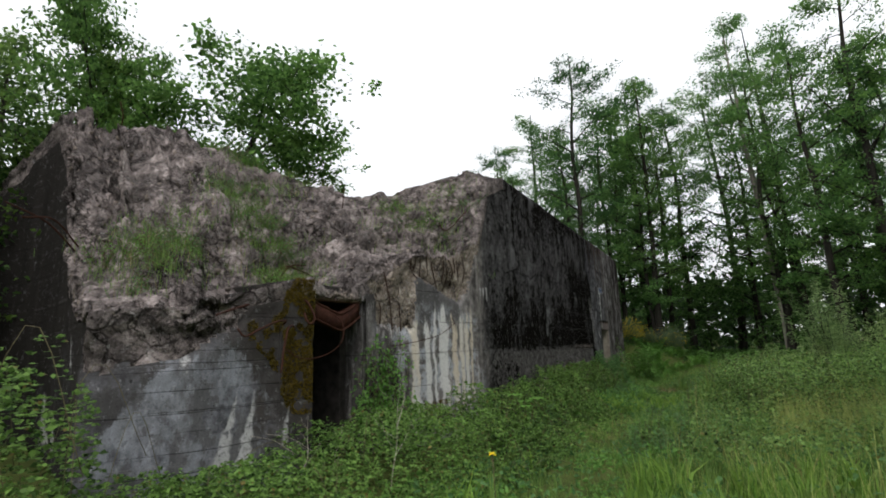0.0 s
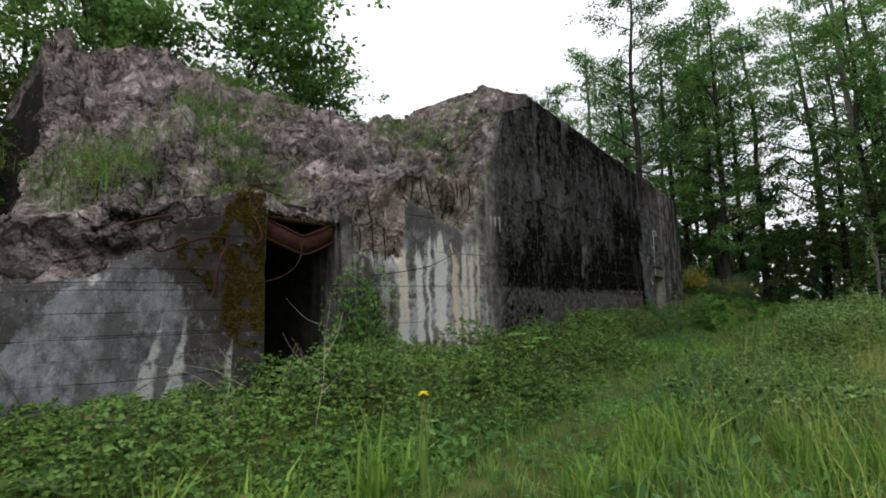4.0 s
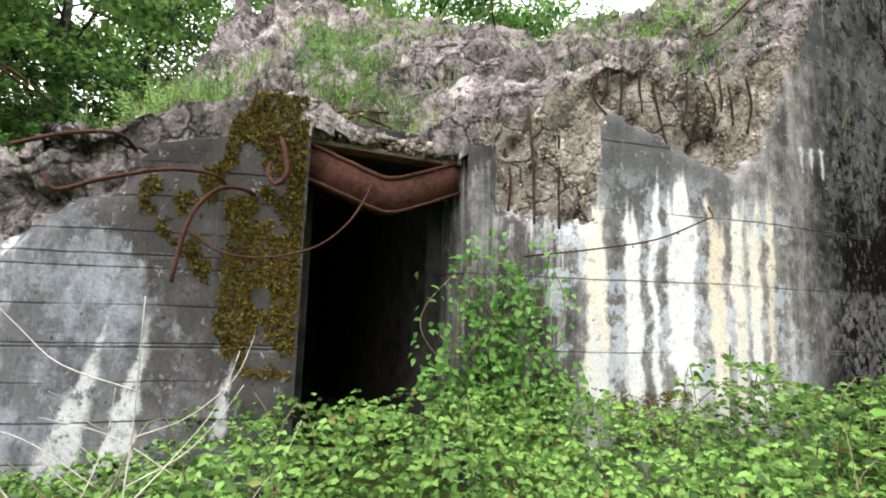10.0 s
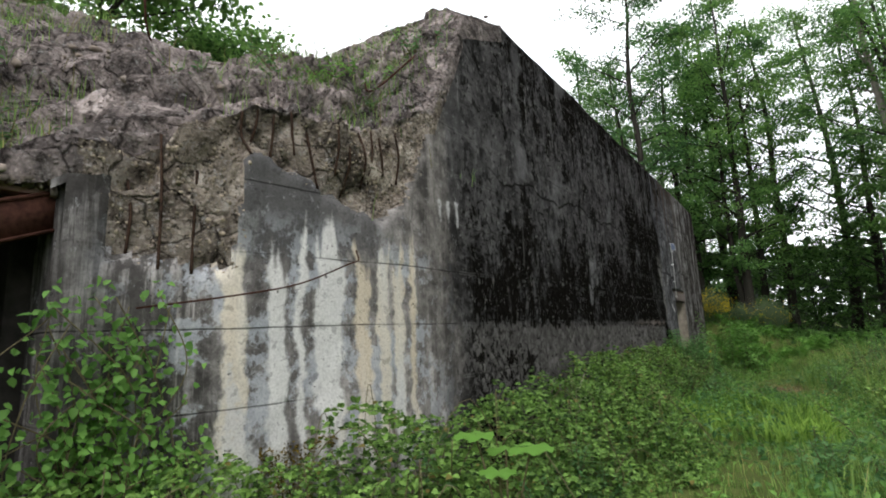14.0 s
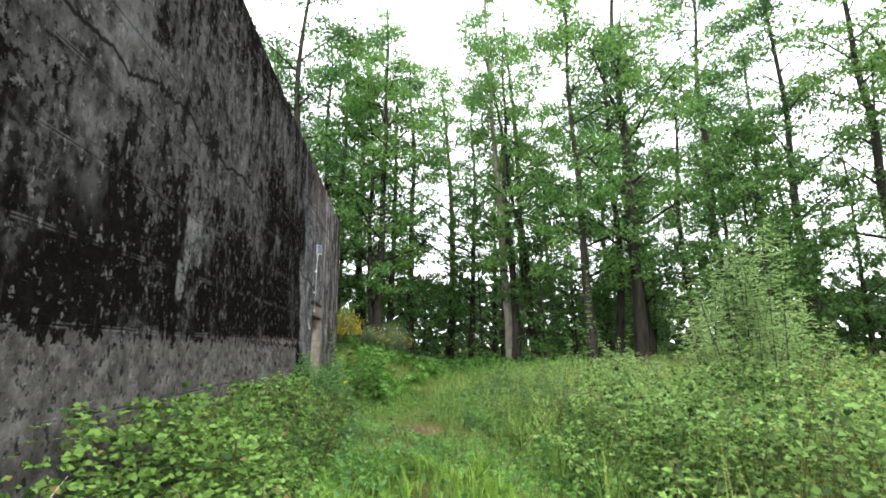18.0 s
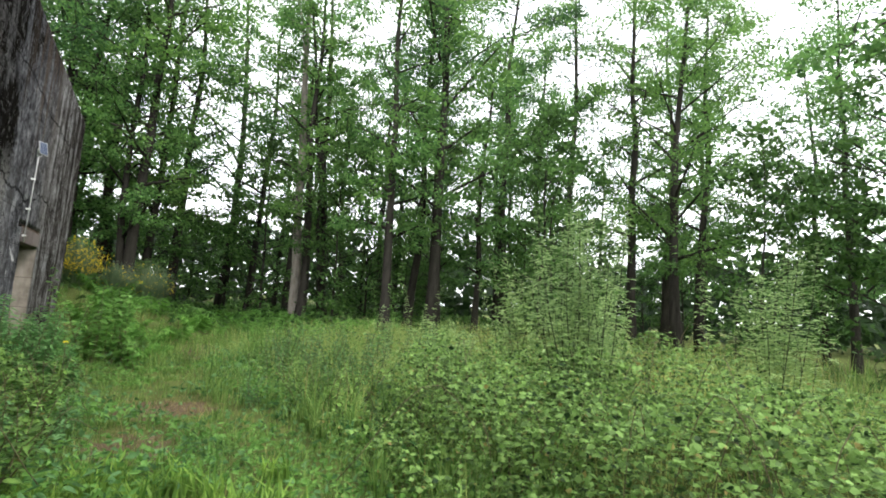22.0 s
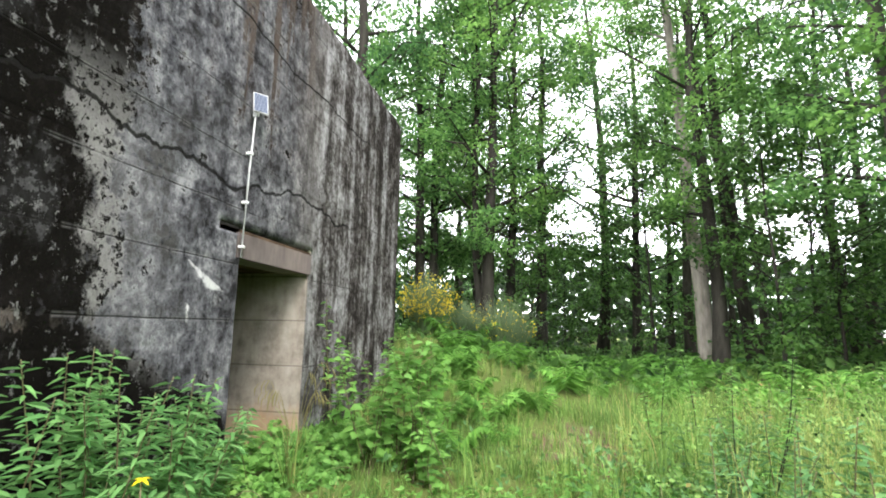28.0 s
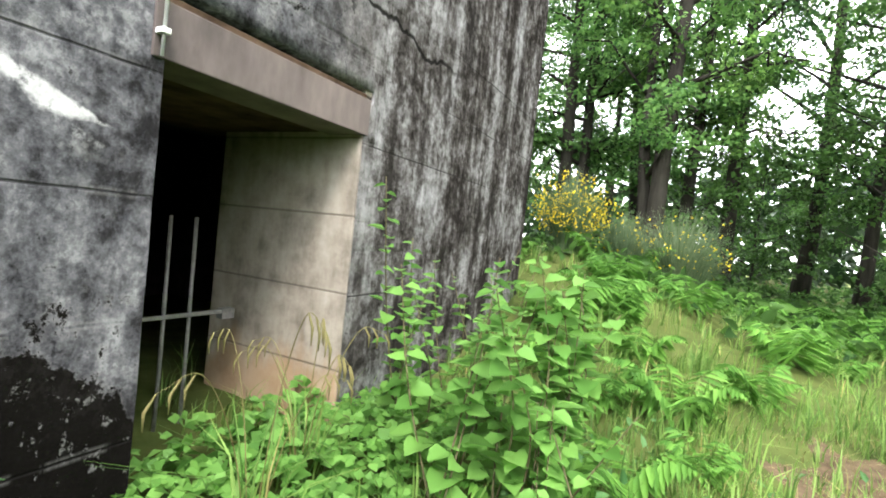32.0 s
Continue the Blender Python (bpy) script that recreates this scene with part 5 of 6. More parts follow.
grass_field("coarse_grass", "clumps of long coarse grass", 15000, strip(-5.5, 16, 2.6, 7.5), lambda x, y: 0.62 + 0 * x, GRASS, 0.013, 23, 30,
            keep=lambda x, y: step(0.55, 0.62, fbm(x, y, 74, 3, 0.8)) * off_walk(x, y, 0.6, 0.9))
grass_field("coarse_grass", "bright broad-bladed grass clumps before the ruin", 9000, strip(-4.6, 1.6, 1.7, 6.0), lambda x, y: 0.40 + 0.25 * fbm(x, y, 86, 2, 1.1), LUSH_GRASS, 0.017, 34, 26, keep=lambda x, y: step(0.47, 0.57, fbm(x, y, 87, 3, 1.1)) * off_walk(x, y, 0.25, 0.5))
grass_field("coarse_grass", "long dark green coarse grass at the edge of the brambles", 4200, strip(6.0, 13.0, 3.5, 5.0), lambda x, y: 0.52 + 0 * x, GRASS, 0.014, 27, 30, keep=lambda x, y: step(0.47, 0.55, fbm(x, y, 79, 3, 0.9)))
grass_field("coarse_grass", "tall coarse grass standing along the meadow edge", 4800, strip(11.2, 16.5, 3.5, 6.5), lambda x, y: 0.68 + 0 * x, GRASS, 0.012, 28, 24, keep=lambda x, y: step(0.42, 0.52, fbm(x, y, 81, 3, 0.8)) * off_walk(x, y, 0.6, 0.9))
grass_field("seed_grass", "pale dry seeding grass stems", 14000, strip(-5, 18, 3.4, 10.5), lambda x, y: 0.85 + 0 * x, SEED_GRASS, 0.005, 24, 6,
            keep=lambda x, y: fbm(x, y, 75, 3, 0.5) * off_walk(x, y, 0.6, 1.2) * (0.1 + 0.9 * off_heap(x, y)))
grass_field("bank_grass", "grass on the bank under the trees", 16000, strip(16, 27, -1.5, 11), lambda x, y: 0.35 + 0 * x, GRASS, 0.010, 25)
grass_field("far_grass", "coarse meadow grass reaching to the wood", 12000, strip(-14, 16, 8, 20), lambda x, y: 0.7 + 0 * x, GRASS, 0.02, 26)


def weed_cover(name, label, n, area, height, leaf, size, seed, keep=None):
    """Broad-leaved herbs between the grass."""
    q = np.random.default_rng(seed)
    x, y = area(q, n)
    if keep is not None:
        k = q.random(n) < keep(x, y)
        x, y = x[k], y[k]
    z = ground_z(x, y) + height(x, y) * q.random(len(x)) ** 0.6
    P = np.column_stack([x, y, z])
    L = q.uniform(*size, len(P))
    V, F = leaf_arrays(P, q.normal(0, 1, (len(P), 3)) * [1, 1, .5], q.normal(0, .75, (len(P), 3)) + [0, 0, 1], L, L * q.uniform(0.35, 0.7, len(P)), 0.2, 0.25)
    return tagged(link_mesh(name, V, [F], leaf), label, "herbs", kind="stuff")


weed_cover("meadow_herbs", "broad-leaved green herbs among the grass", 34000, strip(-5.5, 18, 1.2, 9.5), lambda x, y: 0.08 + 0.24 * off_path(x, y), NETTLE_LEAF, (0.04, 0.10), 31,
           keep=lambda x, y: (0.15 + 0.85 * step(0.42, 0.58, fbm(x, y, 76, 3, 0.6))) * trodden(x, y) * (0.4 + 0.6 * off_walk(x, y)) * (0.1 + 0.9 * off_heap(x, y)))
weed_cover("path_herbs", "low fresh green herbs beside the path", 24000, strip(-4, 16, 0.9, 4.4), lambda x, y: 0.05 + 0.22 * off_path(x, y), HAZEL_LEAF, (0.04, 0.09), 32,
           keep=lambda x, y: step(0.45, 0.6, fbm(x, y, 77, 3, 0.8)) * trodden(x, y))
weed_cover("wood_floor_herbs", "low herbs and ivy on the wood floor, coloured dark for shade", 12000, strip(21, 42, -8, 24), lambda x, y: 0.5 + 0 * x, LOW_LEAF, (0.12, 0.3), 33)


q = np.random.default_rng(83)
P = np.concatenate([np.column_stack([q.normal(x, rx * 0.6, 500), q.normal(y, ry * 0.6, 500)]) for x, y, rx, ry in BARE_SPOTS])
P = np.column_stack([P, ground_z(P[:, 0], P[:, 1]) + 0.01])
V, F = blade_arrays(P, q.uniform(0.05, 0.14, len(P)), q.normal(0, 1.1, (len(P), 2)), 0.006)
tagged(link_mesh("dry_straw", V, [F], DRY_GRASS), "flattened dry straw on the bare path", "grass", kind="stuff")

grass_field("lush_herbs", "fresh bright green upright herb leaves beside the trodden path", 7000, strip(7.2, 9.9, 1.2, 2.9), lambda x, y: 0.30 + 0 * x, LUSH_GRASS, 0.022, 29, 14,
            keep=lambda x, y: step(0.42, 0.54, fbm(x, y, 83, 3, 0.9)) * trodden(x, y))
grass_field("meadow_haze", "fine pale green seeding meadow grass", 30000, strip(3, 17, 4.6, 11), lambda x, y: 0.75 + 0.25 * fbm(x, y, 84, 3, 0.6), SEED_GRASS, 0.0035, 30, 10,
            keep=lambda x, y: (0.25 + 0.75 * step(0.42, 0.56, fbm(x, y, 85, 3, 0.5))) * (0.15 + 0.85 * off_heap(x, y)))

# bracken on the mound behind the far corner
def fern(seed, fronds=7, size=0.8):
    q = np.random.default_rng(seed)
    t = thing("bracken_fern", "fresh green bracken fern with arching fronds", "fern", "bracken on the bank")
    for k in range(fronds):
        a = k * 2.4 + q.normal(0, .3)
        ln = size * q.uniform(0.75, 1.15)
        d = np.array([math.cos(a), math.sin(a), 0])
        s = np.linspace(0, 1, 19)
        rib = d * (s[:, None] * ln * 0.7) + np.array([0, 0, 1.0]) * (ln * (1.35 * s - 0.85 * s ** 2.4))[:, None]
        side = np.array([-d[1], d[0], 0])
        P, D, L = [], [], []
        for i in range(3, 19):
            w = ln * 0.42 * (1 - (s[i] - 0.2) / 0.85) + 0.02
            for sg in (-1, 1):
                P.append(rib[i])
                D.append(side * sg + d * 0.35 + [0, 0, q.normal(-0.2, .18)])
                L.append(w)
        L = np.array(L)
        V, F = leaf_arrays(P, D, np.tile([0, 0, 1.0], (len(P), 1)) - d * 0.35 + q.normal(0, .28, (len(P), 3)), L, L * 0.17 + 0.014, 0.1, 0.2)
        link_mesh("frond", V, [F], FERN_LEAF, t)
    return t


FERNS = [fern(300 + k, 7, 0.75 + 0.1 * k) for k in range(3)]
rf = np.random.default_rng(23)
n = 0
while n < 95:
    x, y = rf.uniform(-1.8, 8.0), rf.uniform(18.6, 28.5)
    if y < 20.6 and x < 0.6 or (abs(x - 3.2) < 0.9 and y < 20.5) or (x > 4.0 and y < 19.5):
        continue
    m = at_ground(x, y, rf.uniform(0, 360), rf.uniform(0.7, 1.25), 0.05)
    if n < 3:
        FERNS[n].matrix_basis = m
    else:
        copy_thing(FERNS[n % 3], m)
    n += 1
for k, (x, y, f) in enumerate(((1.35, 16.4, 0.8), (1.1, 17.4, 0.95), (1.7, 17.0, 0.75), (1.4, 18.2, 1.0), (0.9, 18.7, 1.0), (2.0, 18.4, 0.85), (2.2, 17.6, 0.7), (2.6, 19.2, 0.9), (0.7, 19.6, 1.0), (1.6, 19.4, 1.0), (1.2, 20.4, 1.1))):
    copy_thing(FERNS[k % 3], at_ground(x, y, 67 * k, f, 0.05))


def broom(x, y, height, radius, flowers, seed, label):
    q = np.random.default_rng(seed)
    t = thing("broom_bush", label, "bush", m=at_ground(x, y))
    n = 1500
    a, rr = q.uniform(0, 2 * np.pi, n), radius * q.random(n) ** 0.6
    foot = np.column_stack([rr * .35 * np.cos(a), rr * .35 * np.sin(a), np.full(n, 0.0)])
    h = height * (1 - 0.45 * (rr / radius) ** 2) * q.uniform(0.55, 1.1, n)
    lean = np.column_stack([np.cos(a), np.sin(a)]) * (rr / height)[:, None] * 0.9 + q.normal(0, .08, (n, 2))
    V, F = blade_arrays(foot, h, lean, 0.012, 0.1)
    tagged(link_mesh("twig_mass", V, [F], BROOM_GREEN, t), kind="stuff")
    tip = V.reshape(-1, 6, 3)[:, 4]
    k = q.integers(0, n, 2200)
    P = tip[k] * q.uniform(0.45, 1.0, (2200, 1)) + q.normal(0, .05, (2200, 3))
    V, F = leaf_arrays(P, q.normal(0, 1, (2200, 3)) + [0, 0, .6], q.normal(0, 1, (2200, 3)), 0.035, 0.012)
    tagged(link_mesh("small_leaves", V, [F], BROOM_GREEN, t), kind="stuff")
    k = q.integers(0, n, flowers)
    P = tip[k] * q.uniform(0.6, 1.0, (flowers, 1)) + q.normal(0, .04, (flowers, 3))
    V, F = leaf_arrays(P, q.normal(0, 1, (flowers, 3)), q.normal(0, 1, (flowers, 3)), 0.04, 0.035, 0.3, 0.1)
    tagged(link_mesh("flower_mass", V, [F], YELLOW, t, "bright yellow pea flowers"), kind="stuff")


broom(0.0, 22.7, 1.5, 0.9, 1200, 91, "broom bush covered in bright yellow flowers")
broom(1.75, 23.4, 1.5, 1.3, 220, 92, "grey-green broom bush with a few yellow flowers")
broom(0.95, 22.4, 1.0, 0.6, 160, 93, "low broom bush with scattered yellow flowers")


def leafy_shoot(name, label, category, x, y, height, stems, leaf, size, width, per, seed, spread=0.25, mat=None, pairs=False, droop=0.2, fuzz=0.0):
    """Upright stems with leaves set along them."""
    q = np.random.default_rng(seed)
    t = thing(name, label, category, m=at_ground(x, y))
    runs, P, D, N, L = [], [], [], [], []
    for k in range(stems):
        a = q.uniform(0, 6.28)
        h = height * q.uniform(0.65, 1.05) if k else height
        foot = np.array([*q.normal(0, spread * 0.35, 2), -0.03])
        top = foot + [math.cos(a) * spread * q.random() * 1.4, math.sin(a) * spread * q.random() * 1.4, h]
        mid = (foot + top) / 2 + [*q.normal(0, spread * 0.15, 2), 0]
        line = smooth_run([foot, mid, top], 8)
        runs.append((line, np.linspace(0.007, 0.0025, len(line))))
        for i in range(per):
            f = 0.18 + 0.82 * (i + q.random() * 0.5) / per
            g_ = min(f, 0.999) * (len(line) - 1)
            c = line[int(g_)] + (line[int(g_) + 1] - line[int(g_)]) * (g_ - int(g_)) + q.normal(0, 1, 3) * fuzz * (1.15 - f)
            for sg in ((0, math.pi) if pairs else (0,)):
                b = i * 2.4 + sg + q.normal(0, .25 if fuzz < 0.08 else 1.2)
                P.append(c)
                D.append([math.cos(b), math.sin(b), q.uniform(-droop, 0.5)])
                N.append([q.normal(0, .3), q.normal(0, .3), 1.0])
                L.append(size * q.uniform(0.6, 1.15) * (1.15 - 0.5 * f))
    tagged(tubes_mesh("stem_tangle", runs, mat or BRAMBLE_CANE, t, 5), kind="stuff")
    L = np.array(L)
    V, F = leaf_arrays(np.array(P), np.array(D), np.array(N), L, L * width, 0.15, 0.22)
    tagged(link_mesh("leaves", V, [F], leaf, t), kind="stuff")
    return t


HAZEL = "young hazel shoot with broad fresh green leaves by the doorway"
leafy_shoot("hazel_shoot", HAZEL, "shrub", 0.42, 16.7, 1.75, 3, HAZEL_LEAF, 0.13, 0.9, 26, 401, 0.25, fuzz=0.02)
leafy_shoot("hazel_shoot", HAZEL, "shrub", 1.27, 16.35, 1.35, 15, HAZEL_LEAF, 0.155, 0.98, 24, 402, 0.46, fuzz=0.03)
leafy_shoot("hazel_shoot", HAZEL, "shrub", 0.72, 17.2, 1.45, 9, HAZEL_LEAF, 0.13, 0.85, 20, 403, 0.4, fuzz=0.03)
leafy_shoot("hazel_shoot", HAZEL, "shrub", 1.6, 16.05, 0.75, 9, HAZEL_LEAF, 0.14, 0.85, 14, 404, 0.35, fuzz=0.03)


def sedge(x, y, stems, seed):
    q = np.random.default_rng(seed)
    t = thing("pendulous_sedge", "arching sedge with drooping brown seed spikes by the doorway", "grass", m=at_ground(x, y))
    V, F = blade_arrays(q.normal(0, .05, (26, 3)) * [1, 1, 0], q.uniform(.35, .8, 26), q.normal(0, .5, (26, 2)), 0.012)
    tagged(link_mesh("blade_tuft", V, [F], GRASS, t), kind="stuff")
    for k in range(stems):
        a, h = q.uniform(0, 6.28), q.uniform(0.75, 1.15)
        d = np.array([math.cos(a), math.sin(a), 0]) * q.uniform(0.2, 0.4)
        line = smooth_run([(0, 0, 0), tuple(d * .35 + [0, 0, h * .6]), tuple(d * .8 + [0, 0, h * .95]), tuple(d * 1.25 + [0, 0, h * .93])], 6)
        V, F, caps = tube(line, np.linspace(0.003, 0.0012, len(line)), 5)
        stalk = link_mesh("stalk", V, [F, np.concatenate(caps)], DRY_GRASS, t, smooth=True)
        for g in (13, 15, 18):
            c = line[g]
            V, F, caps = tube([c, c + [d[0] * .1, d[1] * .1, -.05], c + [d[0] * .1, d[1] * .1, -.11]], [0.003, 0.006, 0.002], 5)
            link_mesh("spike", V, [F, np.concatenate(caps)], DRY_GRASS, stalk, "brown drooping seed spike", smooth=True)


sedge(0.30, 16.0, 6, 611)
sedge(0.55, 15.45, 4, 612)
WEED = "tall leafy goldenrod stems with narrow green leaves"
for k, (x, y, h) in enumerate(((0.30, 13.5, 1.25), (0.50, 13.85, 1.15), (0.62, 13.45, 1.2), (0.25, 13.0, 1.1), (0.45, 14.3, 0.95), (0.85, 13.65, 1.0), (0.55, 12.7, 1.0))):
    leafy_shoot("goldenrod", WEED, "weed", x, y, h, 9, GOLDENROD_LEAF, 0.15, 0.27, 62, 420 + k, 0.28, droop=0.35)
WILLOW = "grey-green young willow bush with fine narrow leaves"
for k, (x, y, h, s) in enumerate(((6.2, 9.7, 2.7, 26), (7.6, 10.4, 1.9, 14), (5.4, 11.2, 1.3, 9), (8.6, 8.6, 2.4, 16), (7.0, 11.6, 2.2, 14))):
    leafy_shoot("willow_bush", WILLOW, "bush", x, y, h, s, WILLOW_LEAF, 0.095, 0.32, 125, 440 + k, 0.55, BARK, True, fuzz=0.17)
SAPLING = "slim upright sapling with light green leaves in the meadow"
for k, (x, y, h) in enumerate(((5.4, 13.4, 2.7), (4.9, 12.6, 1.5), (4.3, 15.4, 1.3), (6.3, 13.8, 1.8), (3.9, 16.6, 1.2), (7.4, 12.5, 1.6), (8.2, 5.2, 2.6))):
    leafy_shoot("meadow_sapling", SAPLING, "sapling", x, y, h, 3, WILLOW_LEAF if k % 2 else HAZEL_LEAF, 0.09, 0.35, 46, 460 + k, 0.3, BARK, True, fuzz=0.05)

qm = np.random.default_rng(89)
for k in range(14):
    x, y = qm.uniform(3.7, 6.6), qm.uniform(11.0, 16.5)
    leafy_shoot("meadow_weed", "tall dark green leafy weed in the meadow grass", "weed", x, y, qm.uniform(0.7, 1.15), 6, NETTLE_LEAF, 0.10, 0.42, 22, 480 + k, 0.3, pairs=True, droop=0.3)

edge_weeds = [leafy_shoot("edge_weed", "bushy dark green nettle clump beside the trodden path", "weed", 0, 0, 0.62 + 0.08 * k, 8, (NETTLE_LEAF, BRAMBLE_LEAF, NETTLE_LEAF)[k], 0.085, 0.55, 18, 620 + k, 0.36, pairs=True, droop=0.3) for k in range(3)]
for k in range(40):
    y = qm.uniform(2.0, 12.5)
    wall_side = k % 5 < 2
    x = qm.uniform(0.75, 1.35) if wall_side else float(np.interp(y, [a for a, b in WALKED], [b for a, b in WALKED])) + qm.uniform(0.75, 1.7)
    m = at_ground(x, y, qm.uniform(0, 360), qm.uniform(0.7, 1.15))
    if k < 3:
        edge_weeds[k].matrix_basis = m
    else:
        copy_thing(edge_weeds[k % 3], m)

# ---- iron, lime, moss and small things on the bunker ----
from mathutils.bvhtree import BVHTree


def bvh_of(names):
    V, F, at = [], [], 0
    for o in bunker.children:
        if o.name.split(".")[0] in names:
            V += [v.co.copy() for v in o.data.vertices]
            F += [[i + at for i in p.vertices] for p in o.data.polygons]
            at = len(V)
    return BVHTree.FromPolygons(V, F)


SKIN = bvh_of(("front_wall", "spalled_hollow", "broken_crest", "long_wall"))


def on_face(y, z, proud=0.005):
    hit = SKIN.ray_cast(Vector((3, y, z)), Vector((-1, 0, 0)))[0]
    return (hit.x if hit else -0.6) + proud


# moss over the inner edge of the left block
MOSS = leaf_mat("brown_green_moss", (0.028, 0.020, 0.005), (0.165, 0.118, 0.020), 0.05, 0.95)


def moss(n, y0, y1, z0, z1, seed, label, left=((0, 9), (-9, -9))):
    q = np.random.default_rng(seed)
    y, z = q.uniform(y0, y1, n), q.uniform(z0, z1, n)
    edge = np.interp(z, left[0], left[1])
    ok = (y - edge + 0.5 * (fbm(y, z, seed, 4, 3.2) - 0.5) > 0) & (fbm(y, z, seed + 5, 4, 6.5) > 0.37)
    y, z = y[ok], z[ok]
    P = np.array([(on_face(a, b, 0.0), a, b) for a, b in zip(y, z)])
    V, F = leaf_arrays(P, q.normal(0, 1, (len(P), 3)) + [0.7, 0, 0.2], q.normal(0, .6, (len(P), 3)) + [1, -.2, .3], q.uniform(0.012, 0.028, len(P)), q.uniform(0.008, 0.018, len(P)), 0.3, 0.3)
    tagged(link_mesh("moss", V, [F], MOSS), label, "moss", kind="stuff")


moss(30000, -1.0, 0.03, 0.85, 2.55, 701, "brown-green moss cushion on the torn concrete edge",
     ((0.85, 1.0, 1.3, 1.55, 1.75, 1.95, 2.1, 2.55), (-0.12, -0.38, -0.45, -0.60, -0.82, -0.86, -0.5, -0.42)))
moss(1500, 2.2, 2.75, 0.35, 0.75, 703, "dark moss at the foot of the wall")


def bar(name, label, pts, rad, parent=None, category="rebar", mat=None):
    V, F, caps = tube(smooth_run(pts, 6), rad, 7)
    ob = link_mesh(name, V, [F, np.concatenate(caps)], mat or RUST, parent, smooth=True)
    return tagged(ob, label, category) if parent is None else ob


OLD_IRON = plain_mat("old_dark_iron", (0.014, 0.010, 0.008), (0.060, 0.036, 0.026), 30.0, 0.9, 0.5, 0.004)
BARL = "bent rusty reinforcing bar sticking out of the concrete"
bar("bent_rebar", BARL, [(-0.67, -1.40, 2.03), (-0.63, -1.16, 2.12), (-0.69, -0.96, 2.17), (-0.90, -0.90, 2.15)], 0.011)
bar("bent_rebar", BARL, [(-0.54, -1.22, 1.88), (-0.5, -1.15, 1.80), (-0.49, -0.98, 1.87), (-0.52, -0.70, 1.97), (-0.6, -0.47, 1.99), (-0.78, -0.38, 1.94)], 0.011)
bar("bent_rebar", BARL, [(-0.75, -0.22, 1.90), (-0.66, -0.28, 1.935), (-0.59, -0.43, 1.92), (-0.52, -0.54, 1.79), (-0.5, -0.59, 1.64), (-0.49, -0.62, 1.45), (-0.5, -0.63, 1.38)], 0.012)
bar("hooked_rebar", "rusty hooked reinforcing bar end", [(-0.72, -0.14, 2.32), (-0.6, -0.12, 2.25), (-0.52, -0.10, 2.12), (-0.48, -0.10, 2.02), (-0.5, -0.15, 1.96), (-0.54, -0.19, 2.02), (-0.58, -0.18, 2.1)], 0.014)
bar("hanging_wire", "thin rusty wire hanging across the entrance", [(-0.5, -0.57, 1.66), (-0.45, -0.41, 1.55), (-0.4, -0.19, 1.53), (-0.34, 0.06, 1.6), (-0.3, 0.23, 1.75), (-0.42, 0.37, 1.97), (-0.68, 0.47, 2.13)], 0.006, category="wire")
bar("wall_wire", "thin dark iron wire along the stained wall", [(on_face(2.95, 2.12), 2.95, 2.12), (-0.03, 2.9, 2.03), (0.0, 2.76, 1.98), (-0.03, 2.33, 1.81), (-0.15, 1.9, 1.72), (-0.36, 1.45, 1.65)], 0.006, category="wire")
for y0, z0, y1, z1 in ((1.66, 2.85, 1.60, 1.90), (1.84, 2.6, 1.79, 1.88), (1.5, 2.5, 1.47, 2.0), (2.22, 3.15, 2.20, 2.9), (2.47, 3.2, 2.5, 2.85), (2.98, 3.2, 2.96, 2.6), (3.22, 3.25, 3.2, 2.75), (2.1, 3.1, 2.12, 2.75), (2.35, 3.15, 2.34, 2.8), (2.6, 3.2, 2.66, 2.6), (2.85, 3.2, 2.84, 2.75), (3.1, 3.2, 3.14, 2.7), (3.3, 3.2, 3.34, 2.85), (3.5, 3.3, 3.5, 2.8)):
    bar("exposed_rebar", "rusty reinforcing bar bared in the spalled wall", [(on_face(y0, z0, 0.0), y0, z0), (on_face((y0 + y1) / 2, (z0 + z1) / 2, 0.02), (y0 + y1) / 2, (z0 + z1) / 2), (on_face(y1, z1, 0.0), y1, z1)], 0.010, mat=OLD_IRON)


def on_top(x, y, proud=0.0):
    hit = SKIN.ray_cast(Vector((x, y, 9)), Vector((0, 0, -1)))[0]
    return (hit.z if hit else 3.0) + proud


# bared pebbles in the spalled hollow and loose chunks on the broken slope
def stone_arrays(P, size, q):
    """Uneven stones of twelve corners, flat-sided."""
    g = (1 + 5 ** 0.5) / 2
    ico = unit(np.array([(-1, g, 0), (1, g, 0), (-1, -g, 0), (1, -g, 0), (0, -1, g), (0, 1, g), (0, -1, -g), (0, 1, -g), (g, 0, -1), (g, 0, 1), (-g, 0, -1), (-g, 0, 1)]))
    tri = np.array([(0, 11, 5), (0, 5, 1), (0, 1, 7), (0, 7, 10), (0, 10, 11), (1, 5, 9), (5, 11, 4), (11, 10, 2), (10, 7, 6), (7, 1, 8), (3, 9, 4), (3, 4, 2), (3, 2, 6), (3, 6, 8), (3, 8, 9), (4, 9, 5), (2, 4, 11), (6, 2, 10), (8, 6, 7), (9, 8, 1)])
    n = len(P)
    V = ico[None] * q.uniform(0.45, 1.4, (n, 12, 1)) * q.uniform(0.5, 1.3, (n, 1, 3)) * np.asarray(size)[:, None, None]
    return (V + P[:, None]).reshape(-1, 3), (np.arange(n)[:, None, None] * 12 + tri[None]).reshape(-1, 3)


def faces_of(name):
    out = []
    for o in bunker.children:
        if o.name.split(".")[0] == name:
            out += [(p.center.copy(), p.area) for p in o.data.polygons]
    return np.array([c for c, a in out]), np.array([a for c, a in out])


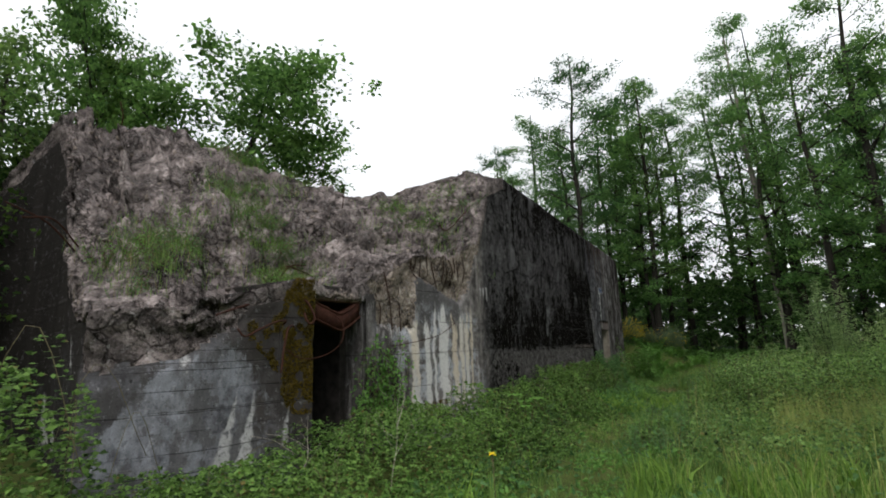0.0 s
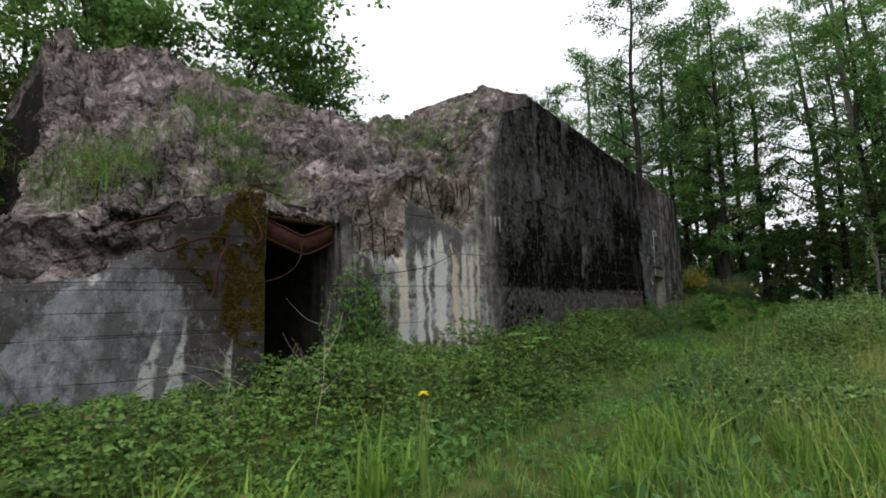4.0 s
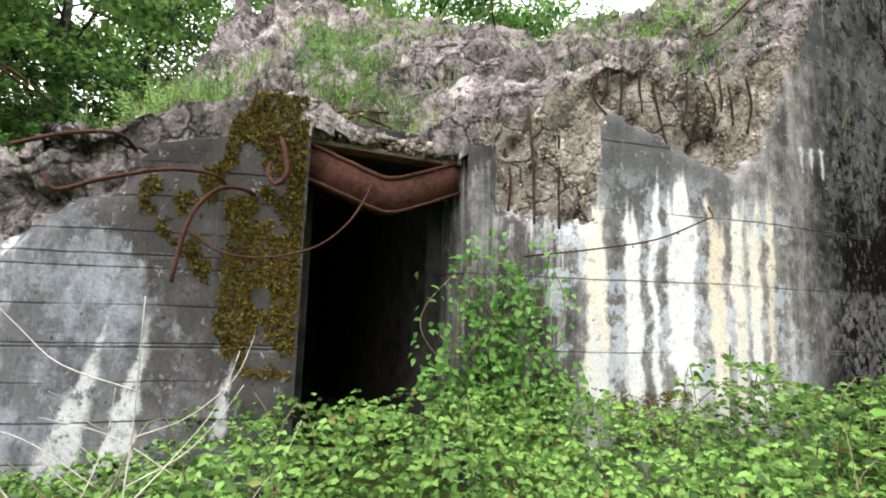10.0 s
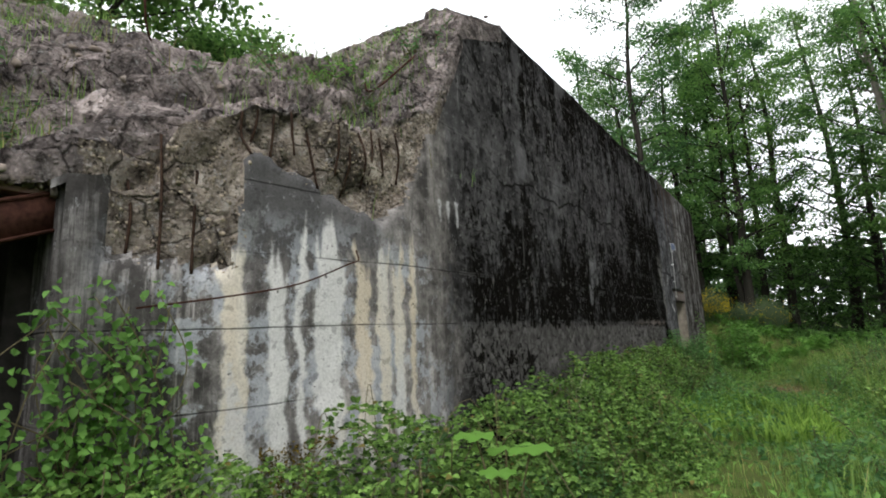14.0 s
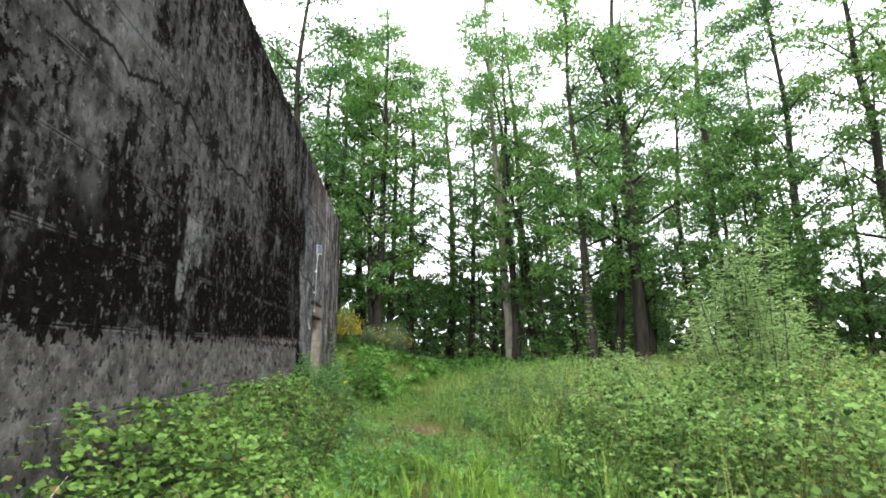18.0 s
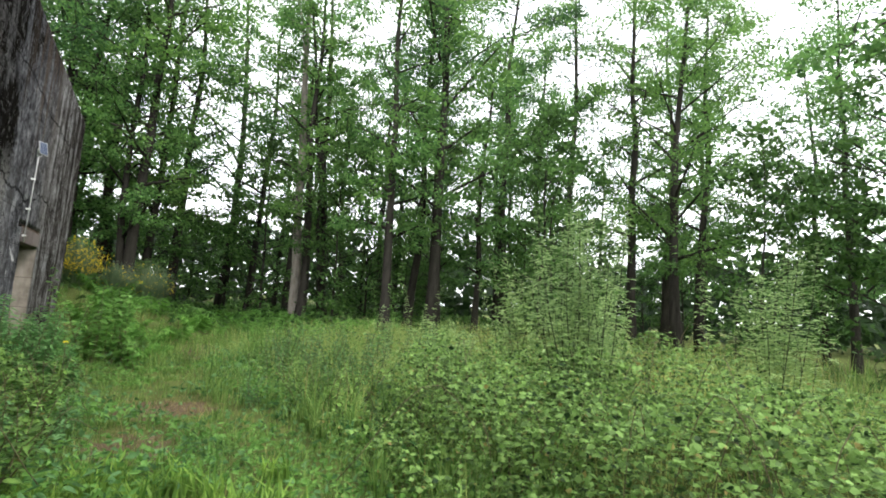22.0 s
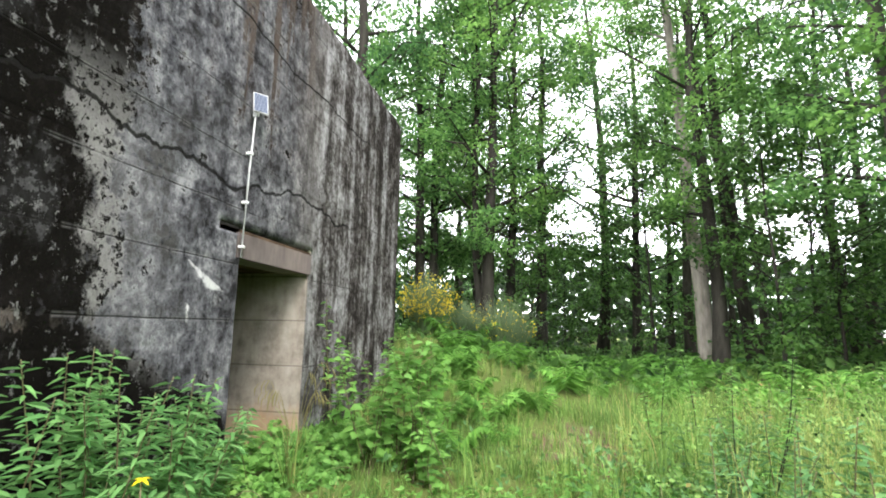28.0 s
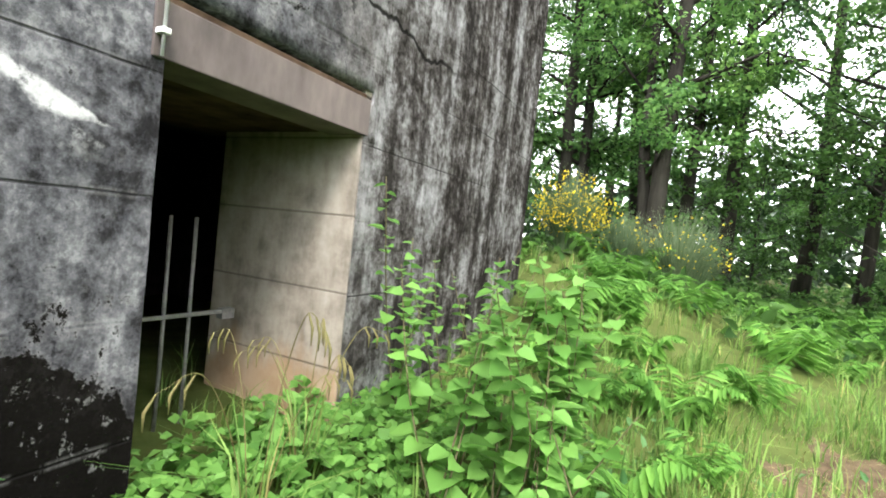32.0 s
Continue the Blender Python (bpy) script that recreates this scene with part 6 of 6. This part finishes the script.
STONE = leaf_mat("bared_stone", (0.05, 0.042, 0.034), (0.34, 0.29, 0.245), 0.0, 0.9)
CHUNK = leaf_mat("broken_chunk", (0.06, 0.050, 0.046), (0.28, 0.235, 0.222), 0.0, 0.95)
qs = np.random.default_rng(905)
for name, n, lo, hi, mat, called, label in (("spalled_hollow", 2400, 0.006, 0.017, STONE, "pebble_bed", "bared river pebbles set in the spalled concrete"),
                                            ("broken_crest", 1200, 0.012, 0.05, CHUNK, "rubble_scatter", "loose angular concrete chunks on the broken slope")):
    C, A = faces_of(name)
    if name == "broken_crest":
        A = A * (C[:, 0] > -6.5) * (C[:, 2] > 2.0)
    k = qs.choice(len(C), n, p=A / A.sum())
    P = C[k] + qs.normal(0, 0.03, (n, 3)) * [0, 1, 1]
    if name == "spalled_hollow":
        P[:, 0] = [on_face(y, z, -0.004) for x, y, z in P]
    V, F = stone_arrays(P, lo + (hi - lo) * qs.random(n) ** 2.5, qs)
    tagged(link_mesh(called, V, [F], mat, bunker, label), kind="stuff")

# earth and chunks lying along the broken edge over the beam
a = qs.uniform(0, 1, 900)
P = np.column_stack([qs.uniform(-0.98, -0.66, 900), qs.uniform(-0.02, 1.2, 900), 2.345 + 0.14 * a * fbm(qs.uniform(0, 9, 900), a, 3, 2)])
V, F = stone_arrays(P, 0.008 + 0.028 * qs.random(len(P)) ** 2, qs)
tagged(link_mesh("rubble_scatter", V, [F], CHUNK, bunker, "small rubble and earth along the broken edge"), kind="stuff")

for pts in (((-1.75, 0.30, .05), (-1.6, 0.42, .25), (-1.55, 0.7, .18), (-1.6, 1.05, .05)), ((-1.7, 0.34, .0), (-1.6, 0.5, .3), (-1.58, 0.85, .3)), ((-1.35, -0.05, -.02), (-1.1, 0.1, .10), (-1.0, 0.4, .22)),
            ((-2.6, -1.9, -.05), (-2.3, -2.3, .15), (-2.0, -2.7, .05)), ((-2.9, -1.8, -.05), (-2.7, -2.2, .2), (-2.3, -2.75, .25)), ((-1.9, 2.1, -.05), (-1.8, 2.0, .15), (-1.75, 1.95, .4)), ((-5.9, 0.1, -.1), (-5.85, 0.1, .2), (-5.9, 0.05, .45)),
            ((-0.9, 3.9, 0.0), (-0.5, 3.6, .22), (-0.2, 3.95, .35))):
    bar("bent_rebar", "rusty bent bar lying on the broken slope", [(x, y, on_top(x, y, h)) for x, y, h in pts], 0.010)

# the sagging steel beam over the entrance
def sagging_beam():
    t = thing("steel_beam", "rusty steel beam bent down over the entrance", "beam")
    line = smooth_run([(-0.74, -0.06, 2.20), (-0.72, 0.06, 2.18), (-0.66, 0.32, 2.08), (-0.63, 0.55, 2.01), (-0.65, 0.78, 2.08), (-0.72, 1.06, 2.20), (-0.78, 1.20, 2.26)], 6)
    for name, x0, x1, dz0, dz1 in (("web", -0.012, 0.012, -0.11, 0.11), ("flange", -0.16, 0.02, 0.10, 0.125), ("flange", -0.10, 0.035, -0.125, -0.105)):
        V, F = [], []
        for k, p in enumerate(line):
            for a, b in ((x0, dz0), (x1, dz0), (x1, dz1), (x0, dz1)):
                V.append(p + [a + 0.006 * math.sin(k * 1.7), 0, b])
        for k in range(len(line) - 1):
            F += [[4 * k + i, 4 * k + (i + 1) % 4, 4 * k + 4 + (i + 1) % 4, 4 * k + 4 + i] for i in range(4)]
        F += [[0, 3, 2, 1], [4 * len(line) - 4 + i for i in range(4)]]
        link_mesh(name, V, [F], RUST, t)


sagging_beam()
bm = box_bm(-1.15, -0.72, 0.02, 1.16, 2.31, 2.345, 0.012)
part("roof_plate", bm, plain_mat("dusty_plate", (0.12, 0.075, 0.06), (0.30, 0.21, 0.18), 12.0, 0.9), bunker, "dusty pinkish plate on the beam")

# steel lintel and doorway gate
LINTEL = plain_mat("lintel_steel", (0.05, 0.040, 0.038), (0.17, 0.135, 0.125), 5.0, 0.8, 0.3, 0.004, 0.0, (1, 1, 0.4))
part("lintel", box_bm(-0.30, 0.012, 15.22, 16.68, 2.10, 2.335, 0.006), LINTEL, bunker, "reddish grey steel lintel over the doorway")
IRON = plain_mat("grey_iron", (0.10, 0.10, 0.10), (0.24, 0.23, 0.22), 30.0, 0.6, 0.2, 0.002, 0.5)
gate = thing("iron_gate", "grey iron bar gate standing inside the dark doorway", "gate")
for y in (15.55, 15.72, 15.89, 16.06):
    V, F, caps = tube([(-0.78, y, -0.36), (-0.78, y + 0.01, 0.5), (-0.78, y, 1.45)], 0.012, 8)
    link_mesh("bar", V, [F, np.concatenate(caps)], IRON, gate, smooth=True)
part("rail", box_bm(-0.795, -0.765, 15.29, 16.30, 0.82, 0.845, 0.003), IRON, gate)
part("rail", box_bm(-0.80, -0.76, 15.29, 16.42, -0.01, 0.035, 0.003), IRON, gate)
part("stub", box_bm(-0.82, -0.76, 16.30, 16.40, 0.78, 0.85, 0.004), IRON, gate)

# small solar panel on a white pole
panel = thing("solar_panel_pole", "small solar panel on a thin white pole fixed over the doorway", "solar panel")
WHITE = plain_mat("white_paint", (0.62, 0.62, 0.60), (0.82, 0.82, 0.80), 12.0, 0.5, 0.1, 0.002)
POLE_GREY = plain_mat("weathered_white_tube", (0.34, 0.34, 0.34), (0.58, 0.58, 0.57), 12.0, 0.6, 0.1, 0.002)
V, F, caps = tube([(0.04, 15.24, 2.10), (0.045, 15.25, 2.9), (0.05, 15.27, 3.52)], 0.0075, 10)
link_mesh("pole", V, [F, np.concatenate(caps)], POLE_GREY, panel, smooth=True)
for z, y in ((2.62, 15.246), (3.1, 15.255), (2.2, 15.241)):
    part("clamp", box_bm(-0.01, 0.06, y - 0.018, y + 0.018, z - 0.012, z + 0.012, 0.003), WHITE, panel)
cell, cn, cl = node_mat("solar_cell")
cellv = cn.new("ShaderNodeTexBrick")
cellv.offset = 0.0
cellv.inputs["Scale"].default_value = 26.0
cellv.inputs["Mortar Size"].default_value = 0.03
cellv.inputs["Color1"].default_value = (0.02, 0.03, 0.07, 1)
cellv.inputs["Color2"].default_value = (0.025, 0.035, 0.08, 1)
cellv.inputs["Mortar"].default_value = (0.14, 0.17, 0.22, 1)
cl.new(coords(cn, cl), cellv.inputs["Vector"])
finish(cell, cn, cl, cellv.outputs[0], 0.55)
tilt = pose(0.085, 15.28, 3.61, 0, 78, -38)
for name, d, mat in (("frame", (0.107, 0.072, 0.010), POLE_GREY), ("cells", (0.099, 0.064, 0.0125), cell)):
    b = box_bm(-d[0], d[0], -d[1], d[1], -0.004, d[2], 0.002)
    b.transform(tilt)
    part(name, b, mat, panel)
part("bracket", box_bm(0.02, 0.08, 15.265, 15.285, 3.48, 3.60, 0.003), WHITE, panel)

# bramble vine climbing beside the entrance
def vine():
    q = np.random.default_rng(811)
    t = thing("climbing_bramble", "bramble vine climbing the wall beside the entrance", "bramble")
    runs, P = [], []
    for k in range(36):
        y0 = q.uniform(1.12, 1.75)
        top = q.uniform(0.5, 1.75) ** 0.9
        pts = [(-0.02 + q.uniform(-.1, .25), y0 + q.normal(0, .1), 0.15)]
        for f in (0.35, 0.7, 1.0):
            y = y0 + q.normal(-0.12, .22) * f
            pts.append((on_face(y, top * f + 0.1, q.uniform(0.03, 0.22)), y, 0.15 + top * f))
        line = smooth_run(pts, 8)
        runs.append((line, 0.004))
        P.append(line[q.integers(3, len(line), 46)] + q.normal(0, .06, (46, 3)) * [0.8, 1, 1])
    tagged(tubes_mesh("stem_tangle", runs, BRAMBLE_CANE, t, 4), kind="stuff")
    P = np.concatenate(P)
    V, F = leaf_arrays(P, q.normal(0, 1, (len(P), 3)) + [0.5, 0, -0.3], q.normal(0, .4, (len(P), 3)) + [0.8, -.3, .8], q.uniform(0.036, 0.075, len(P)), q.uniform(0.026, 0.052, len(P)), 0.18, 0.2)
    tagged(link_mesh("leaves", V, [F], HAZEL_LEAF, t), kind="stuff")


vine()

# dead pale stems before the broken block
STEM = "bare pale dead stem standing among the brambles"
def dead_stem(x, y, h, seed, lean=(0, 0), forks=5):
    q = np.random.default_rng(seed)
    z = float(ground_z(x, y))
    kink = q.normal(0, 0.035, (5, 2))
    main = smooth_run([(x + lean[0] * f + kink[k][0] * f, y + lean[1] * f + kink[k][1] * f, z + h * f) for k, f in enumerate((0, 0.25, 0.5, 0.75, 1.0))], 6)
    t = thing("dead_stem", STEM, "plant")
    link_tube("main_stem", main, np.linspace(0.0038, 0.0014, len(main)), TWIG, t)
    for k in range(forks):
        c = main[int((len(main) - 1) * (0.42 + 0.5 * k / max(1, forks)))]
        side = q.choice((-1, 1)) if k % 2 else (-1 if k % 4 else 1)
        d = np.array([q.normal(0, .25), side * q.uniform(0.6, 1.0), q.uniform(0.35, 0.9)])
        d *= q.uniform(0.2, 0.34) * h / np.linalg.norm(d)
        line = smooth_run([c, c + d * .4 + q.normal(0, .012, 3), c + d * .75 + q.normal(0, .015, 3) + [0, 0, .02], c + d + [0, 0, .07 * h]], 4)
        link_tube("twig", line, np.linspace(0.0019, 0.0008, len(line)), TWIG, t)


def link_tube(name, line, rad, mat, parent):
    V, F, caps = tube(line, rad, 5)
    return link_mesh(name, V, [F, np.concatenate(caps)], mat, parent, smooth=True)


dead_stem(1.02, -0.62, 1.25, 1, (0.12, 0.04), 7)
dead_stem(0.15, -0.95, 0.8, 2, (-0.1, 0.22), 4)
dead_stem(-0.05, -0.3, 0.65, 4, (0.0, 0.3), 3)
dead_stem(0.5, 5.6, 0.8, 5, (0.1, 0.2), 4)
for k, (x, y, a, ln) in enumerate(((-0.1, -0.5, 2.4, 0.75), (-0.05, -0.8, 2.6, 0.6))):
    t = thing("fallen_stem", "dry pale stem fallen slanting over the brambles", "plant")
    d = np.array([-0.2, math.cos(a), 0.35 + 0.1 * k]) * ln
    z = float(ground_z(x, y)) + 0.42
    link_tube("main_stem", smooth_run([(x, y, z), tuple(np.array([x, y, z]) + d * .5 + [0, 0, .05]), tuple(np.array([x, y, z]) + d)], 6), np.linspace(0.003, 0.0012, 13), TWIG, t)


# large pale butterbur leaves and a yellow iris
def big_leaf_plant(x, y):
    t = thing("butterbur", "pale broad-leaved butterbur plant in the brambles", "plant", m=at_ground(x, y))
    for k, (a, h, s) in enumerate(((0.2, 0.76, 0.34), (2.0, 0.70, 0.30), (3.6, 0.82, 0.32), (5.0, 0.66, 0.26))):
        d = np.array([math.cos(a), math.sin(a), 0])
        n = 22
        ang = np.linspace(0.35, 2 * np.pi - 0.35, n)
        rad = 0.7 * s * (0.55 + 0.035 * np.cos(ang * 7))
        c = d * 0.16 + [0, 0, h]
        side = np.array([-d[1], d[0], 0])
        V = [c] + [c + (-d * math.cos(b)) * r_ + side * math.sin(b) * r_ + [0, 0, -0.25 * r_ * r_ / s + 0.012 * math.sin(b * 7)] for b, r_ in zip(ang, rad)]
        link_mesh("leaf", V, [np.array([[0, i, i + 1] for i in range(1, n)])], FERN_LEAF, t)
        V, F, caps = tube(smooth_run([(0, 0, 0), tuple(d * .08 + [0, 0, h * .6]), tuple(c)], 4), 0.006, 5)
        link_mesh("stalk", V, [F, np.concatenate(caps)], BRAMBLE_CANE, t)


big_leaf_plant(1.25, 2.75)


def iris(x, y, h):
    q = np.random.default_rng(int(x * 100))
    t = thing("yellow_iris", "yellow flag iris in flower among green blades", "flower", m=at_ground(x, y))
    for _ in range(10):
        V, F = blade_arrays(q.normal(0, .03, (1, 3)) * [1, 1, 0], h * q.uniform(.6, 1, 1), q.normal(0, .15, (1, 2)), 0.02)
        link_mesh("blade", V, [F], GRASS, t)
    for k in range(6):
        V, F = leaf_arrays(np.array([[0, 0, h]]), np.array([[math.cos(k * 1.05), math.sin(k * 1.05), -.1 + .5 * (k % 2)]]), np.array([[0, 0, 1.0]]), 0.04, 0.028, 0.1, 0.4)
        link_mesh("petal", V, [F], YELLOW, t, "yellow petal")
    V, Fq, caps = tube([(0, 0, 0), (0.01, 0, h * .5), (0, 0, h)], 0.004, 5)
    link_mesh("stalk", V, [Fq, np.concatenate(caps)], BRAMBLE_CANE, t)


iris(2.15, -0.65, 0.68)
iris(0.95, 13.3, 0.75)


# ---- plants rooted on the broken concrete ----
TUFT = "green weeds and grass rooted in the broken concrete"
rw = np.random.default_rng(78)


def clump(k, x, y, h, stems, spread):
    leaf = (NETTLE_LEAF, HAZEL_LEAF, FERN_LEAF, NETTLE_LEAF)[k % 4]
    w = leafy_shoot("wall_weed", TUFT, "weed", 0, 0, h, stems, leaf, 0.065, 0.42, 13, 500 + k, spread)
    w.matrix_basis = pose(x, y, on_top(x, y, -0.06))


SPOTS = []
for x0, x1, y0, y1, n, h in ((-3.6, -2.1, -1.4, -0.4, 16, 0.42), (-2.6, -1.3, 0.15, 1.15, 15, 0.36), (-3.6, -2.3, 0.3, 1.3, 8, 0.38), (-4.3, -2.6, 1.2, 2.4, 7, 0.30), (-6.4, -3.4, 0.9, 3.4, 10, 0.35), (-2.2, -0.9, 2.2, 3.5, 6, 0.26), (-0.9, -0.3, 3.2, 4.3, 5, 0.26)):
    for _ in range(n):
        SPOTS.append((rw.uniform(x0, x1), rw.uniform(y0, y1), h * rw.uniform(0.6, 1.25)))
for k, (x, y, h) in enumerate(SPOTS):
    clump(k, x, y, h, 9, 0.34)
k = rw.integers(0, len(SPOTS), 6500)
xy = np.array(SPOTS)[k, :2] + rw.normal(0, 0.24, (6500, 2))
P = np.array([(x, y, on_top(x, y, -0.02)) for x, y in xy])
P = P[P[:, 2] > 2.3]
V, F = blade_arrays(P, rw.uniform(0.08, 0.30, len(P)), rw.normal(0, .38, (len(P), 2)), 0.007)
tagged(link_mesh("ruin_grass", V, [F], GRASS), "tufts of grass growing on the broken concrete", "grass", kind="stuff")
k = rw.integers(0, len(SPOTS), 500)
xy = np.array(SPOTS)[k, :2] + rw.normal(0, 0.3, (500, 2))
P = np.array([(x, y, on_top(x, y, -0.02)) for x, y in xy])
P = P[P[:, 2] > 2.3]
V, F = blade_arrays(P, rw.uniform(0.15, 0.45, len(P)), rw.normal(0, .5, (len(P), 2)), 0.006)
tagged(link_mesh("dry_ruin_grass", V, [F], DRY_GRASS), "dry straw tufts on the broken concrete", "grass", kind="stuff")
